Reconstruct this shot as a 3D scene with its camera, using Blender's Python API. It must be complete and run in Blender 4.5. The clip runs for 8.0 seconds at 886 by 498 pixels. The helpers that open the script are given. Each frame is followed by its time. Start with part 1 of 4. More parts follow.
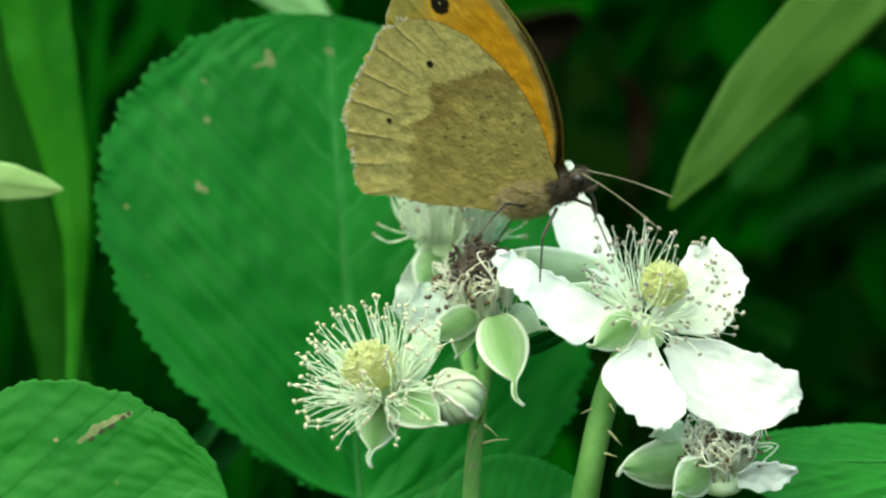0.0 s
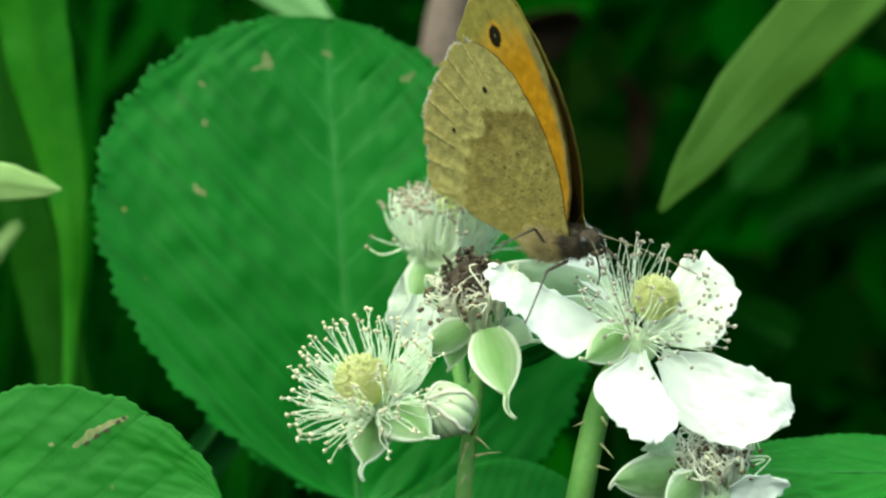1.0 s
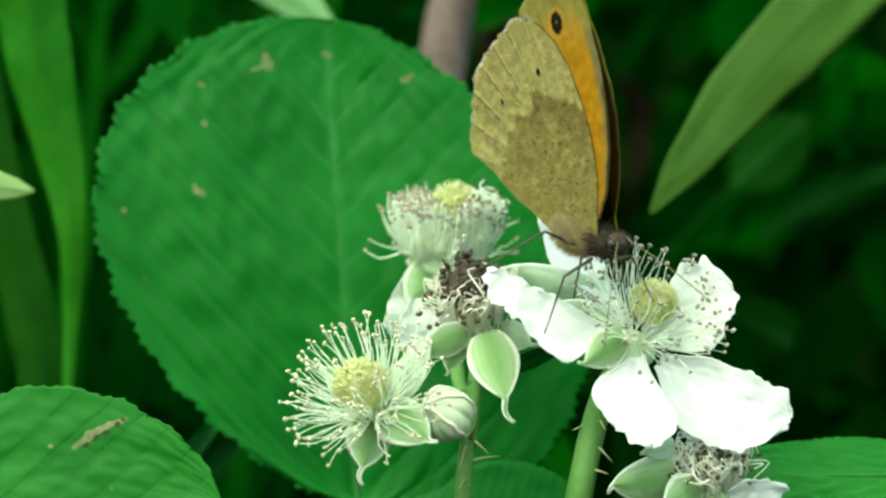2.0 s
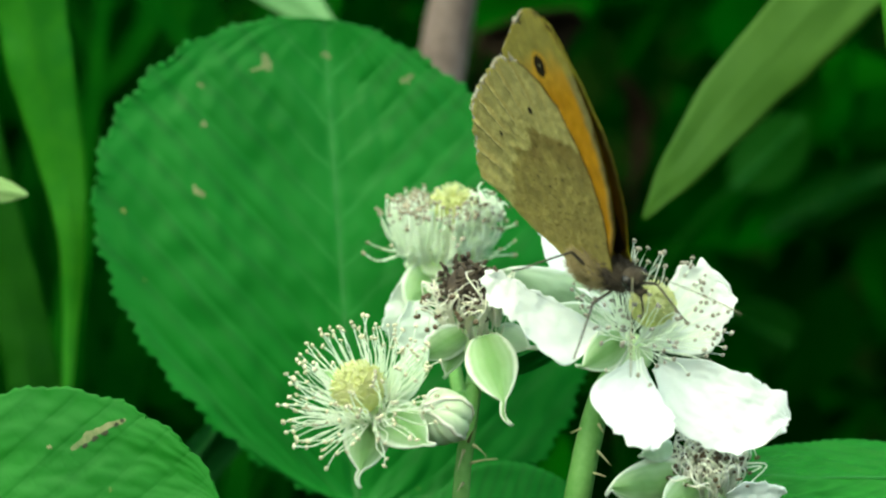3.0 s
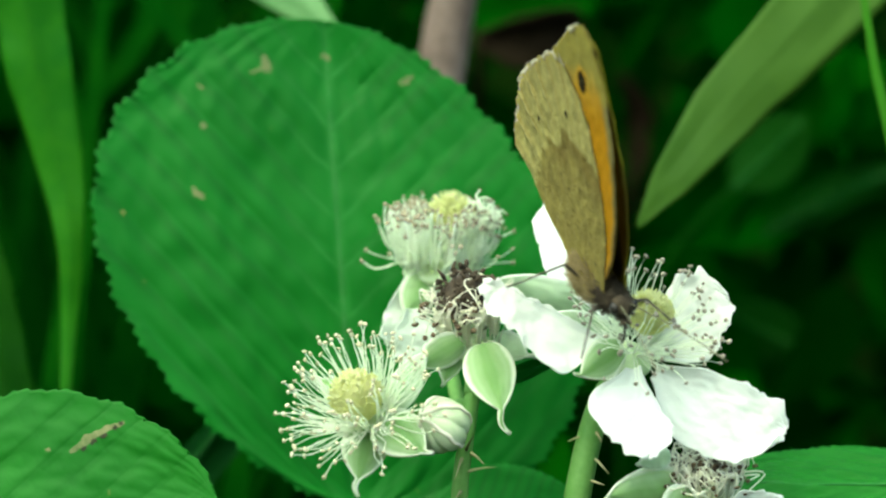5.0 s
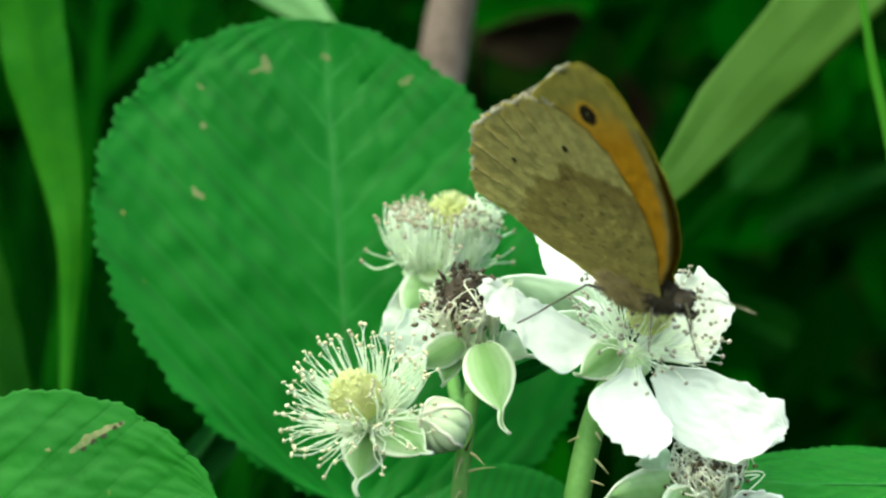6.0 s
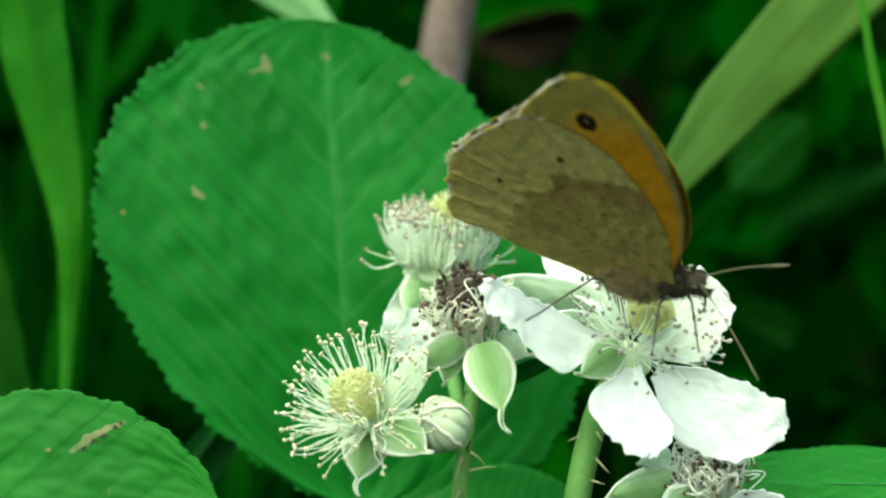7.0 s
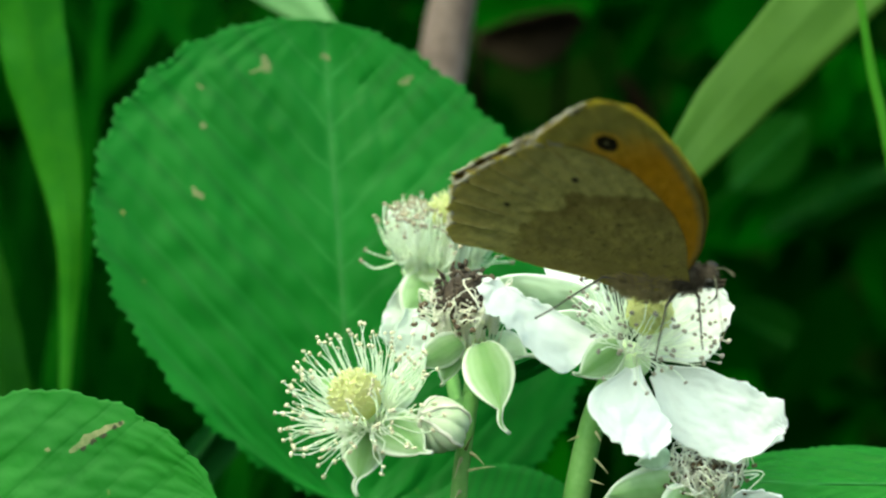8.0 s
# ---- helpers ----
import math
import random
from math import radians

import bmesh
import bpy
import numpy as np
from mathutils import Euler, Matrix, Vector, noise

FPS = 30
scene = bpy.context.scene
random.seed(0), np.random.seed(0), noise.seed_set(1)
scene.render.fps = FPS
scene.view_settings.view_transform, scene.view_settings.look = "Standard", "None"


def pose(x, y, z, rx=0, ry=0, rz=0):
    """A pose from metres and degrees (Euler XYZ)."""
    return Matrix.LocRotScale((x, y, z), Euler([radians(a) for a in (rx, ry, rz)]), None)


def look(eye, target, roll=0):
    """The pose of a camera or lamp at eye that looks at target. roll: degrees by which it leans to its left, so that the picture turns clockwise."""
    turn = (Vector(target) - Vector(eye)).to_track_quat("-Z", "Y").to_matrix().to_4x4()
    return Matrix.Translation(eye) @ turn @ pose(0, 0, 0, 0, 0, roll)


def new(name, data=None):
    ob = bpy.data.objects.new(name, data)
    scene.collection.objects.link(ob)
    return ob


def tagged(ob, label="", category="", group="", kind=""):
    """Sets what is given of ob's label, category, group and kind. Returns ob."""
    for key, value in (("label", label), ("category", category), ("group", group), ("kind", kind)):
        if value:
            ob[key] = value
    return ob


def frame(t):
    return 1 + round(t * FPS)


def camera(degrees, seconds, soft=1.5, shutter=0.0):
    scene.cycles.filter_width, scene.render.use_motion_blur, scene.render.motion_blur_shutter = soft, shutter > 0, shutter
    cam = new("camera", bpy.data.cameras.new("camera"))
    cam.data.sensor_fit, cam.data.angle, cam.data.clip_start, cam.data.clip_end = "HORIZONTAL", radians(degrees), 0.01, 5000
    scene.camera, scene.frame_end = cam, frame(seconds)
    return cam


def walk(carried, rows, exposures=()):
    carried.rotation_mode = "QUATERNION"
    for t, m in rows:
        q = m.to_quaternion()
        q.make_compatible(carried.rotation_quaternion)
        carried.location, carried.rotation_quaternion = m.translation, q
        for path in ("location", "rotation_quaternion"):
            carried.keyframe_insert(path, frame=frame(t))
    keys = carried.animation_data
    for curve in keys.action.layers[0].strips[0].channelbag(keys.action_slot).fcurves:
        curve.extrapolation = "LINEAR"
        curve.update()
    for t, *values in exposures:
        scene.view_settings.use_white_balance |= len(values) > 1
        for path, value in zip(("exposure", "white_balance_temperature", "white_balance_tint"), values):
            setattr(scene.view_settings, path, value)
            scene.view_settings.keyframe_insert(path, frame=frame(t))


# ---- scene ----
cam = camera(20.0, 8.0, soft=2.4)
EYE_HEIGHT = 0.45
EYE = Vector((0.0, -0.2328, EYE_HEIGHT))
cam.data.dof.use_dof = True
cam.data.dof.focus_distance = 0.233
cam.data.dof.aperture_fstop = 22.0
walk(cam, [(0.0, look(EYE, EYE + Vector((0, 1, 0)))), (8.0, look(EYE, EYE + Vector((0, 1, 0))))],
     exposures=[(0.0, 1.44, 7000.0, -19.5), (1.5, 1.49, 7000.0, -19.5), (3.0, 1.55, 7000.0, -19.5), (8.0, 1.58, 7000.0, -19.5)])

# ---------------------------------------------------------------- light
SUN_ELEVATION, SUN_AZIMUTH = 58.0, 215.0     # degrees; azimuth clockwise from +y
world = bpy.data.worlds.new("sky")
scene.world = world
world.use_nodes = True
sky_node = world.node_tree.nodes.new("ShaderNodeTexSky")
sky_node.sky_type, sky_node.sun_disc = "NISHITA", False
sky_node.sun_elevation, sky_node.sun_rotation = radians(SUN_ELEVATION), radians(SUN_AZIMUTH)
sky_node.dust_density = 4.0
backdrop_node = world.node_tree.nodes["Background"]
backdrop_node.inputs["Strength"].default_value = 0.18
world.node_tree.links.new(sky_node.outputs[0], backdrop_node.inputs["Color"])

sun = new("sun", bpy.data.lights.new("sun", "SUN"))
sun.data.energy, sun.data.angle, sun.data.color = 0.8, radians(110), (1.0, 0.97, 0.9)
az, el = radians(SUN_AZIMUTH), radians(SUN_ELEVATION)
toward_sun = Vector((math.sin(az) * math.cos(el), math.cos(az) * math.cos(el), math.sin(el)))
sun.matrix_world = look(toward_sun * 3, (0, 0, 0))


# ---------------------------------------------------------------- small tools (lengths in millimetres)
def mm(x, y, z):
    """A place in millimetres from the middle of the flower cluster."""
    return Vector((x, y, z))


CENTRE = Vector((0, 0, EYE_HEIGHT))
BASES = {}


def thing(name, base, label, category, group=""):
    """An Empty at base (mm) that carries the parts of one thing."""
    ob = new(name)
    ob.empty_display_size = 0.005
    ob.location = CENTRE + base * 0.001
    BASES[ob.name] = base.copy()
    return tagged(ob, label, category, group)


def part(name, bm, material, parent=None, label="", base=None, kind=""):
    """One mesh object from a bmesh in mm, under a thing or a part."""
    if base is None:
        top = parent
        while top is not None and top.parent is not None:
            top = top.parent
        base = BASES[top.name] if top is not None else Vector()
    for v in bm.verts:
        v.co = (v.co - base) * 0.001
    data = bpy.data.meshes.new(name)
    bm.to_mesh(data)
    bm.free()
    data.polygons.foreach_set("use_smooth", [True] * len(data.polygons))
    for m in material if isinstance(material, (list, tuple)) else [material]:
        data.materials.append(m)
    ob = new(name, data)
    if parent is not None:
        ob.parent = parent
    if label:
        tagged(ob, label)
    if kind:
        tagged(ob, kind=kind)
    return ob


def rnd(a, b):
    return random.uniform(a, b)


def spline(points, n):
    """n places along a smooth curve through the points, with no overshoot between near and far ones."""
    pts = [Vector(p) for p in points]
    gaps = [max((b - a).length, 1e-6) for a, b in zip(pts, pts[1:])]
    tang = []
    for i in range(len(pts)):
        if i == 0:
            tang.append((pts[1] - pts[0]) / gaps[0])
        elif i == len(pts) - 1:
            tang.append((pts[-1] - pts[-2]) / gaps[-1])
        else:
            a, b = gaps[i - 1], gaps[i]
            tang.append(((pts[i] - pts[i - 1]) / a * b + (pts[i + 1] - pts[i]) / b * a) / (a + b))
    out = []
    for i in range(n):
        f = i / (n - 1) * (len(pts) - 1)
        k = min(int(f), len(pts) - 2)
        t = f - k
        g = gaps[k]
        out.append(pts[k] * (2 * t ** 3 - 3 * t * t + 1) + tang[k] * g * (t ** 3 - 2 * t * t + t) + pts[k + 1] * (3 * t * t - 2 * t ** 3) + tang[k + 1] * g * (t ** 3 - t * t))
    return out


def numbers(values, n):
    """n values in even steps through a list of numbers."""
    xs = np.linspace(0, 1, len(values))
    return [float(v) for v in np.interp(np.linspace(0, 1, n), xs, values)]


def across(d):
    """Two directions square to d."""
    d = d.normalized()
    a = d.cross(Vector((0, 0, 1)) if abs(d.z) < 0.9 else Vector((1, 0, 0))).normalized()
    return a, d.cross(a).normalized()


def tube(bm, pts, radii, seg=6, slot=0):
    rings = []
    for i, p in enumerate(pts):
        d = pts[min(i + 1, len(pts) - 1)] - pts[max(i - 1, 0)]
        a, b = across(d if d.length > 1e-9 else Vector((0, 0, 1)))
        rings.append([bm.verts.new(p + (a * math.cos(k * math.tau / seg) + b * math.sin(k * math.tau / seg)) * radii[i]) for k in range(seg)])
    for r0, r1 in zip(rings, rings[1:]):
        for k in range(seg):
            bm.faces.new((r0[k], r0[(k + 1) % seg], r1[(k + 1) % seg], r1[k])).material_index = slot
    bm.faces.new(rings[0][::-1]).material_index = slot
    bm.faces.new(rings[-1]).material_index = slot


def blob(bm, centre, axis, r, length, seg=8, rings=6, rough=0.0):
    """A rounded body about an axis, with a slightly uneven skin."""
    a, b = across(axis)
    axis = axis.normalized()
    pts = []
    for i in range(rings + 1):
        th = math.pi * i / rings
        if i in (0, rings):
            pts.append([bm.verts.new(centre - axis * math.cos(th) * length)])
            continue
        row = []
        for k in range(seg):
            ph = k * math.tau / seg
            q = 1 + rough * rnd(-1, 1)
            row.append(bm.verts.new(centre - axis * math.cos(th) * length * q + (a * math.cos(ph) + b * math.sin(ph)) * math.sin(th) * r * q))
        pts.append(row)
    for k in range(seg):
        bm.faces.new((pts[0][0], pts[1][(k + 1) % seg], pts[1][k]))
        bm.faces.new((pts[-1][0], pts[-2][k], pts[-2][(k + 1) % seg]))
        for i in range(1, rings - 1):
            bm.faces.new((pts[i][k], pts[i][(k + 1) % seg], pts[i + 1][(k + 1) % seg], pts[i + 1][k]))


def sheet(bm, nu, nv, f, slot=0, width=None, length=lambda u: u):
    """A sheet f(u, v), u in 0..1 and v in -1..1, with its coordinates as UV."""
    uv = bm.loops.layers.uv.verify()
    rows = [[bm.verts.new(f(i / nu, 2 * j / nv - 1)) for j in range(nv + 1)] for i in range(nu + 1)]
    for i in range(nu):
        for j in range(nv):
            face = bm.faces.new((rows[i][j], rows[i + 1][j], rows[i + 1][j + 1], rows[i][j + 1]))
            face.material_index = slot
            for loop, (a, b) in zip(face.loops, ((i, j), (i + 1, j), (i + 1, j + 1), (i, j + 1))):
                loop[uv].uv = (length(a / nu), b / nv if width is None else 0.5 + (b / nv - 0.5) * width(length(a / nu), 2 * b / nv - 1))
    return rows


def thick(ob, mmetres):
    """Gives a sheet its thickness."""
    m = ob.modifiers.new("thickness", "SOLIDIFY")
    m.thickness, m.offset = mmetres * 0.001, 0.0
    return ob


# ---------------------------------------------------------------- materials
def rgb(c):
    return (*c, 1.0)


class Mat:
    """A node material put together step by step."""

    def __init__(self, name):
        self.m = bpy.data.materials.new(name)
        self.m.use_nodes = True
        self.t = self.m.node_tree
        self.t.nodes.clear()
        self.out = self.node("ShaderNodeOutputMaterial")
        self.co = self.node("ShaderNodeTexCoord")

    def node(self, kind, **sets):
        n = self.t.nodes.new(kind)
        for k, v in sets.items():
            n.inputs[k].default_value = v
        return n

    def link(self, a, b):
        self.t.links.new(a, b)

    def noise(self, scale, detail=3.0, source="Object", rough=0.6):
        n = self.node("ShaderNodeTexNoise", Scale=scale, Detail=detail, Roughness=rough)
        self.link(self.co.outputs[source], n.inputs["Vector"])
        return n.outputs["Fac"]

    def ramp(self, fac, *stops):
        r = self.node("ShaderNodeValToRGB")
        while len(r.color_ramp.elements) < len(stops):
            r.color_ramp.elements.new(0.5)
        for e, (p, c) in zip(r.color_ramp.elements, stops):
            e.position, e.color = p, rgb(c)
        self.link(fac, r.inputs["Fac"])
        return r.outputs["Color"]

    def math(self, op, a, b=0.0, c=0.0):
        n = self.node("ShaderNodeMath")
        n.operation = op
        for k, x in enumerate((a, b, c)):
            if isinstance(x, (int, float)):
                n.inputs[k].default_value = x
            else:
                self.link(x, n.inputs[k])
        return n.outputs[0]

    def mix(self, fac, a, b, blend="MIX"):
        n = self.t.nodes.new("ShaderNodeMix")
        n.data_type, n.blend_type = "RGBA", blend
        for k, x in ((0, fac), (6, a), (7, b)):
            if isinstance(x, (int, float)):
                n.inputs[k].default_value = x
            elif isinstance(x, tuple):
                n.inputs[k].default_value = rgb(x)
            else:
                self.link(x, n.inputs[k])
        return n.outputs[2]

    def finish(self, colour, rough=0.5, bump=None, strength=0.3, distance=0.0002, through_light=0.0, through_colour=None, specular=0.4, deep=0.0):
        p = self.node("ShaderNodeBsdfPrincipled", Roughness=rough)
        p.inputs["Specular IOR Level"].default_value = specular
        if deep:
            p.inputs["Subsurface Weight"].default_value = deep
            p.inputs["Subsurface Radius"].default_value = (0.9, 1.0, 0.7)
            p.inputs["Subsurface Scale"].default_value = 0.0016
        if isinstance(colour, tuple):
            p.inputs["Base Color"].default_value = rgb(colour)
        else:
            self.link(colour, p.inputs["Base Color"])
        if bump is not None:
            b = self.node("ShaderNodeBump", Strength=strength, Distance=distance)
            self.link(bump, b.inputs["Height"])
            self.link(b.outputs[0], p.inputs["Normal"])
        end = p.outputs[0]
        if through_light:
            tr = self.node("ShaderNodeBsdfTranslucent")
            src = through_colour if through_colour is not None else colour
            if isinstance(src, tuple):
                tr.inputs["Color"].default_value = rgb(src)
            else:
                self.link(src, tr.inputs["Color"])
            mixer = self.node("ShaderNodeMixShader", Fac=through_light)
            self.link(end, mixer.inputs[1])
            self.link(tr.outputs[0], mixer.inputs[2])
            end = mixer.outputs[0]
        self.link(end, self.out.inputs["Surface"])
        return self.m


def leaf_material(name, dark, mid, pale, veins=9.0, slant=0.55, spots=0.0, rough=0.5, through_light=0.25, specular=0.35, shade=0.5, islands=False):
    """Green blade with feathered side veins, mottling and a few brown specks."""
    m = Mat(name)
    sep = m.node("ShaderNodeSeparateXYZ")
    m.link(m.co.outputs["UV"], sep.inputs[0])
    side = m.math("ABSOLUTE", m.math("SUBTRACT", sep.outputs[1], 0.5))
    wob = m.math("MULTIPLY", m.noise(110.0, 3.0), 0.05)
    phase = m.math("ADD", m.math("SUBTRACT", sep.outputs[0], m.math("MULTIPLY", side, slant)), wob)
    saw = m.math("PINGPONG", m.math("MULTIPLY", phase, veins), 0.5)
    line = m.math("SUBTRACT", 1.0, m.math("MINIMUM", m.math("MULTIPLY", saw, 9.0), 1.0))
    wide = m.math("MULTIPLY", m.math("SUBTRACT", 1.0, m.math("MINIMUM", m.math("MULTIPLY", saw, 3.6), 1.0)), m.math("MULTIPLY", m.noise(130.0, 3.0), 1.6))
    rib = m.math("SUBTRACT", 1.0, m.math("MINIMUM", m.math("MULTIPLY", side, 60.0), 1.0))
    vein = m.math("MAXIMUM", m.math("MULTIPLY", line, m.math("MULTIPLY", m.noise(160.0, 2.0), 0.5)), m.math("MULTIPLY", rib, 0.6))
    base = m.ramp(m.noise(70.0, 4.0), (0.3, dark), (0.7, mid))
    fine = m.noise(900.0, 2.0)
    base = m.mix(m.math("MULTIPLY", fine, 0.35), base, mid)
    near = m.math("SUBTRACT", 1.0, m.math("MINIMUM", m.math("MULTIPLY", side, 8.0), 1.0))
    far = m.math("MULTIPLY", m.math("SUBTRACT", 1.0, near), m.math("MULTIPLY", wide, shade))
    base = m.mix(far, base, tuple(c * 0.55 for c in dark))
    base = m.mix(m.math("MULTIPLY", m.math("MAXIMUM", m.math("MULTIPLY", line, near), m.math("MULTIPLY", rib, 0.8)), m.math("MULTIPLY", m.noise(230.0, 2.0), 0.85)), base, pale)
    if spots:
        fleck = m.noise(330.0, 2.0)
        base = m.mix(m.ramp(fleck, (0.76 - spots, (0, 0, 0)), (0.80 - spots, (1, 1, 1))), base, (0.24, 0.20, 0.07))
    if islands:
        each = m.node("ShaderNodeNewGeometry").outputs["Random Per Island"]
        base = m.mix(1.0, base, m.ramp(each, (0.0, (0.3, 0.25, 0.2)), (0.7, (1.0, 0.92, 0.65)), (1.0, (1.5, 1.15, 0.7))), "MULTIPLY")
    net = m.node("ShaderNodeTexVoronoi", Scale=750.0)
    net.feature = "DISTANCE_TO_EDGE"
    m.link(m.co.outputs["Object"], net.inputs["Vector"])
    height = m.math("SUBTRACT", m.math("MULTIPLY", m.math("MINIMUM", m.math("MULTIPLY", net.outputs["Distance"], 5.0), 1.0), 0.07), m.math("MULTIPLY", vein, 1.0))
    return m.finish(base, rough, height, 0.5, 0.00025, through_light, m.mix(0.5, base, mid), specular)


def plain(name, a, b, scale=400.0, rough=0.6, through_light=0.0, strength=0.2, specular=0.3, deep=0.0):
    """A surface of two close tones with a fine grain."""
    m = Mat(name)
    big = m.noise(scale * 0.25, 3.0)
    small = m.noise(scale * 3.0, 3.0)
    tone = m.ramp(m.math("ADD", m.math("MULTIPLY", big, 0.65), m.math("MULTIPLY", small, 0.35)), (0.35, a), (0.65, b))
    return m.finish(tone, rough, small, strength, 0.0001, through_light, None, specular, deep)


def margin_material(name, inner, outer, edge, rough=0.7, through_light=0.25):
    """Sepal skin: green in the middle, downy and white along the rim."""
    m = Mat(name)
    sep = m.node("ShaderNodeSeparateXYZ")
    m.link(m.co.outputs["UV"], sep.inputs[0])
    side = m.math("MULTIPLY", m.math("ABSOLUTE", m.math("SUBTRACT", sep.outputs[1], 0.5)), 2.0)
    worn = m.math("ADD", side, m.math("MULTIPLY", m.math("SUBTRACT", m.noise(700.0), 0.5), 0.25))
    tone = m.ramp(worn, (0.15, inner), (0.62, outer), (0.74, outer), (0.90, edge))
    streak = m.noise(1500.0, 2.0)
    tone = m.mix(m.math("MULTIPLY", m.noise(380.0, 4.0), 0.5), tone, outer)
    rays = m.math("PINGPONG", m.math("ADD", m.math("MULTIPLY", sep.outputs[1], 7.0), m.math("MULTIPLY", m.noise(500.0), 0.8)), 0.5)
    tone = m.mix(m.math("MULTIPLY", rays, 0.3), tone, inner)
    return m.finish(tone, rough, streak, 0.25, 0.0001, through_light, None, 0.15, 0.25)


def wing_material(name, through_light):
    """Scaled wing membrane; its pattern comes with the mesh."""
    m = Mat(name)
    tint = m.node("ShaderNodeAttribute")
    tint.attribute_name = "tint"
    scales = m.mix(1.0, tint.outputs["Color"], (0.85, 0.84, 0.60), "MULTIPLY")
    grain = m.noise(4200.0, 3.0)
    patch = m.noise(900.0, 4.0)
    col = m.mix(m.math("MULTIPLY", grain, 0.4), scales, m.mix(1.0, scales, (0.45, 0.42, 0.36), "MULTIPLY"))
    col = m.mix(m.math("MULTIPLY", patch, 0.35), col, m.mix(1.0, col, (1.25, 1.2, 1.05), "MULTIPLY"))
    return m.finish(col, 0.75, grain, 0.35, 0.00008, through_light, m.mix(0.12, m.mix(1.0, col, (1.9, 1.8, 0.22), "MULTIPLY"), (0.44, 0.38, 0.05)), 0.12)


PETAL = Mat("petal_white")
PETAL = PETAL.finish(PETAL.ramp(PETAL.noise(260.0, 3.0), (0.3, (0.72, 0.75, 0.73)), (0.7, (0.82, 0.84, 0.82))), 0.7,
                     PETAL.noise(420.0, 4.0), 0.5, 0.0004, 0.40, (0.78, 0.83, 0.77), 0.15)
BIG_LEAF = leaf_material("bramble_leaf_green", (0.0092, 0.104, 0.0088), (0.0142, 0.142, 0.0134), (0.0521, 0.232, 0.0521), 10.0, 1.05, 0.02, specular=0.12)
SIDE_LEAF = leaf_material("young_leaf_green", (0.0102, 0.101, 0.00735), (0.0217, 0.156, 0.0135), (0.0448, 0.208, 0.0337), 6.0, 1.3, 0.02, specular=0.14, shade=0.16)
LEAF_RIB = plain("leaf_rib_green", (0.018, 0.125, 0.022), (0.05, 0.185, 0.045), 300.0, 0.6, 0.2, specular=0.15)
# next two: darkened copies of the leaf green, with shade put into the colour
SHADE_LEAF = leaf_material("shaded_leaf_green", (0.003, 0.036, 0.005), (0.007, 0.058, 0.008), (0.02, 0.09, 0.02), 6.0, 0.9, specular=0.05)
DIM_LEAF = leaf_material("shade_dimmed_leaf_green", (0.0030, 0.026, 0.0016), (0.0065, 0.042, 0.003), (0.008, 0.05, 0.005), 6.0, 0.9, specular=0.02, through_light=0.15)
# undergrowth leaves: the shade they stand in is put into this near-black green
DARK_LEAF = leaf_material("undergrowth_shade_green", (0.00132, 0.0153, 0.000622), (0.00329, 0.0459, 0.0025), (0.00396, 0.0548, 0.00374), 6.0, 0.6, specular=0.0, islands=True)
GRASS = plain("grass_green", (0.0163, 0.134, 0.0049), (0.0422, 0.206, 0.00879), 120.0, 0.5, 0.35, specular=0.15)
THIN_GRASS = plain("bright_grass_green", (0.0426, 0.189, 0.0103), (0.071, 0.241, 0.0181), 120.0, 0.5, 0.35, specular=0.15)
CREAM_GRASS = plain("cream_grass_green", (0.2236, 0.3612, 0.1118), (0.3096, 0.4472, 0.172), 120.0, 0.55, 0.35)
PALE_GRASS = plain("pale_grass_green", (0.0946, 0.2408, 0.0731), (0.1462, 0.301, 0.1118), 120.0, 0.5, 0.35)
# grass before the bank: a copy of the grass green darkened to hold its shade
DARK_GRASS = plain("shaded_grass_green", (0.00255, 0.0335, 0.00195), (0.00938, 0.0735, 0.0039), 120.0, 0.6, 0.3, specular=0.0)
# wide left blade: dimmer grass green, the shade is part of the colour
DIM_GRASS = plain("shade_dimmed_grass_green", (0.0048, 0.046, 0.0009), (0.012, 0.075, 0.0016), 120.0, 0.55, 0.3, specular=0.08)
WILLOW = plain("broad_blade_green", (0.036, 0.097, 0.009), (0.057, 0.130, 0.014), 110.0, 0.55, 0.3, specular=0.15)
STEM = plain("stem_green", (0.080, 0.205, 0.040), (0.150, 0.295, 0.080), 500.0, 0.6, 0.1)
THORN = plain("thorn_tip", (0.2064, 0.2236, 0.1032), (0.344, 0.3096, 0.172), 900.0, 0.5)
OLD_PETAL = plain("old_petal", (0.56, 0.64, 0.55), (0.70, 0.76, 0.68), 300.0, 0.7, 0.3, specular=0.1)
SEPAL = margin_material("sepal_green", (0.175, 0.335, 0.10), (0.37, 0.52, 0.28), (0.86, 0.88, 0.78), through_light=0.35)
SEPAL_FELT = margin_material("sepal_felt", (0.42, 0.58, 0.36), (0.55, 0.68, 0.49), (0.80, 0.86, 0.77), through_light=0.35)
BUD = plain("bud_green", (0.38, 0.50, 0.29), (0.58, 0.63, 0.48), 500.0, 0.75, 0.2, specular=0.1, deep=0.3)
BUD_RIM = plain("bud_rim", (0.58, 0.56, 0.44), (0.80, 0.80, 0.70), 700.0, 0.8, 0.2, specular=0.1, deep=0.3)
FILAMENT = plain("filament_cream", (0.85, 0.93, 0.75), (0.93, 0.96, 0.88), 900.0, 0.6, 0.6, specular=0.1, deep=0.6)
DRY_FILAMENT = plain("dry_filament", (0.82, 0.82, 0.64), (0.93, 0.92, 0.81), 700.0, 0.6, 0.4, specular=0.1, deep=0.5)
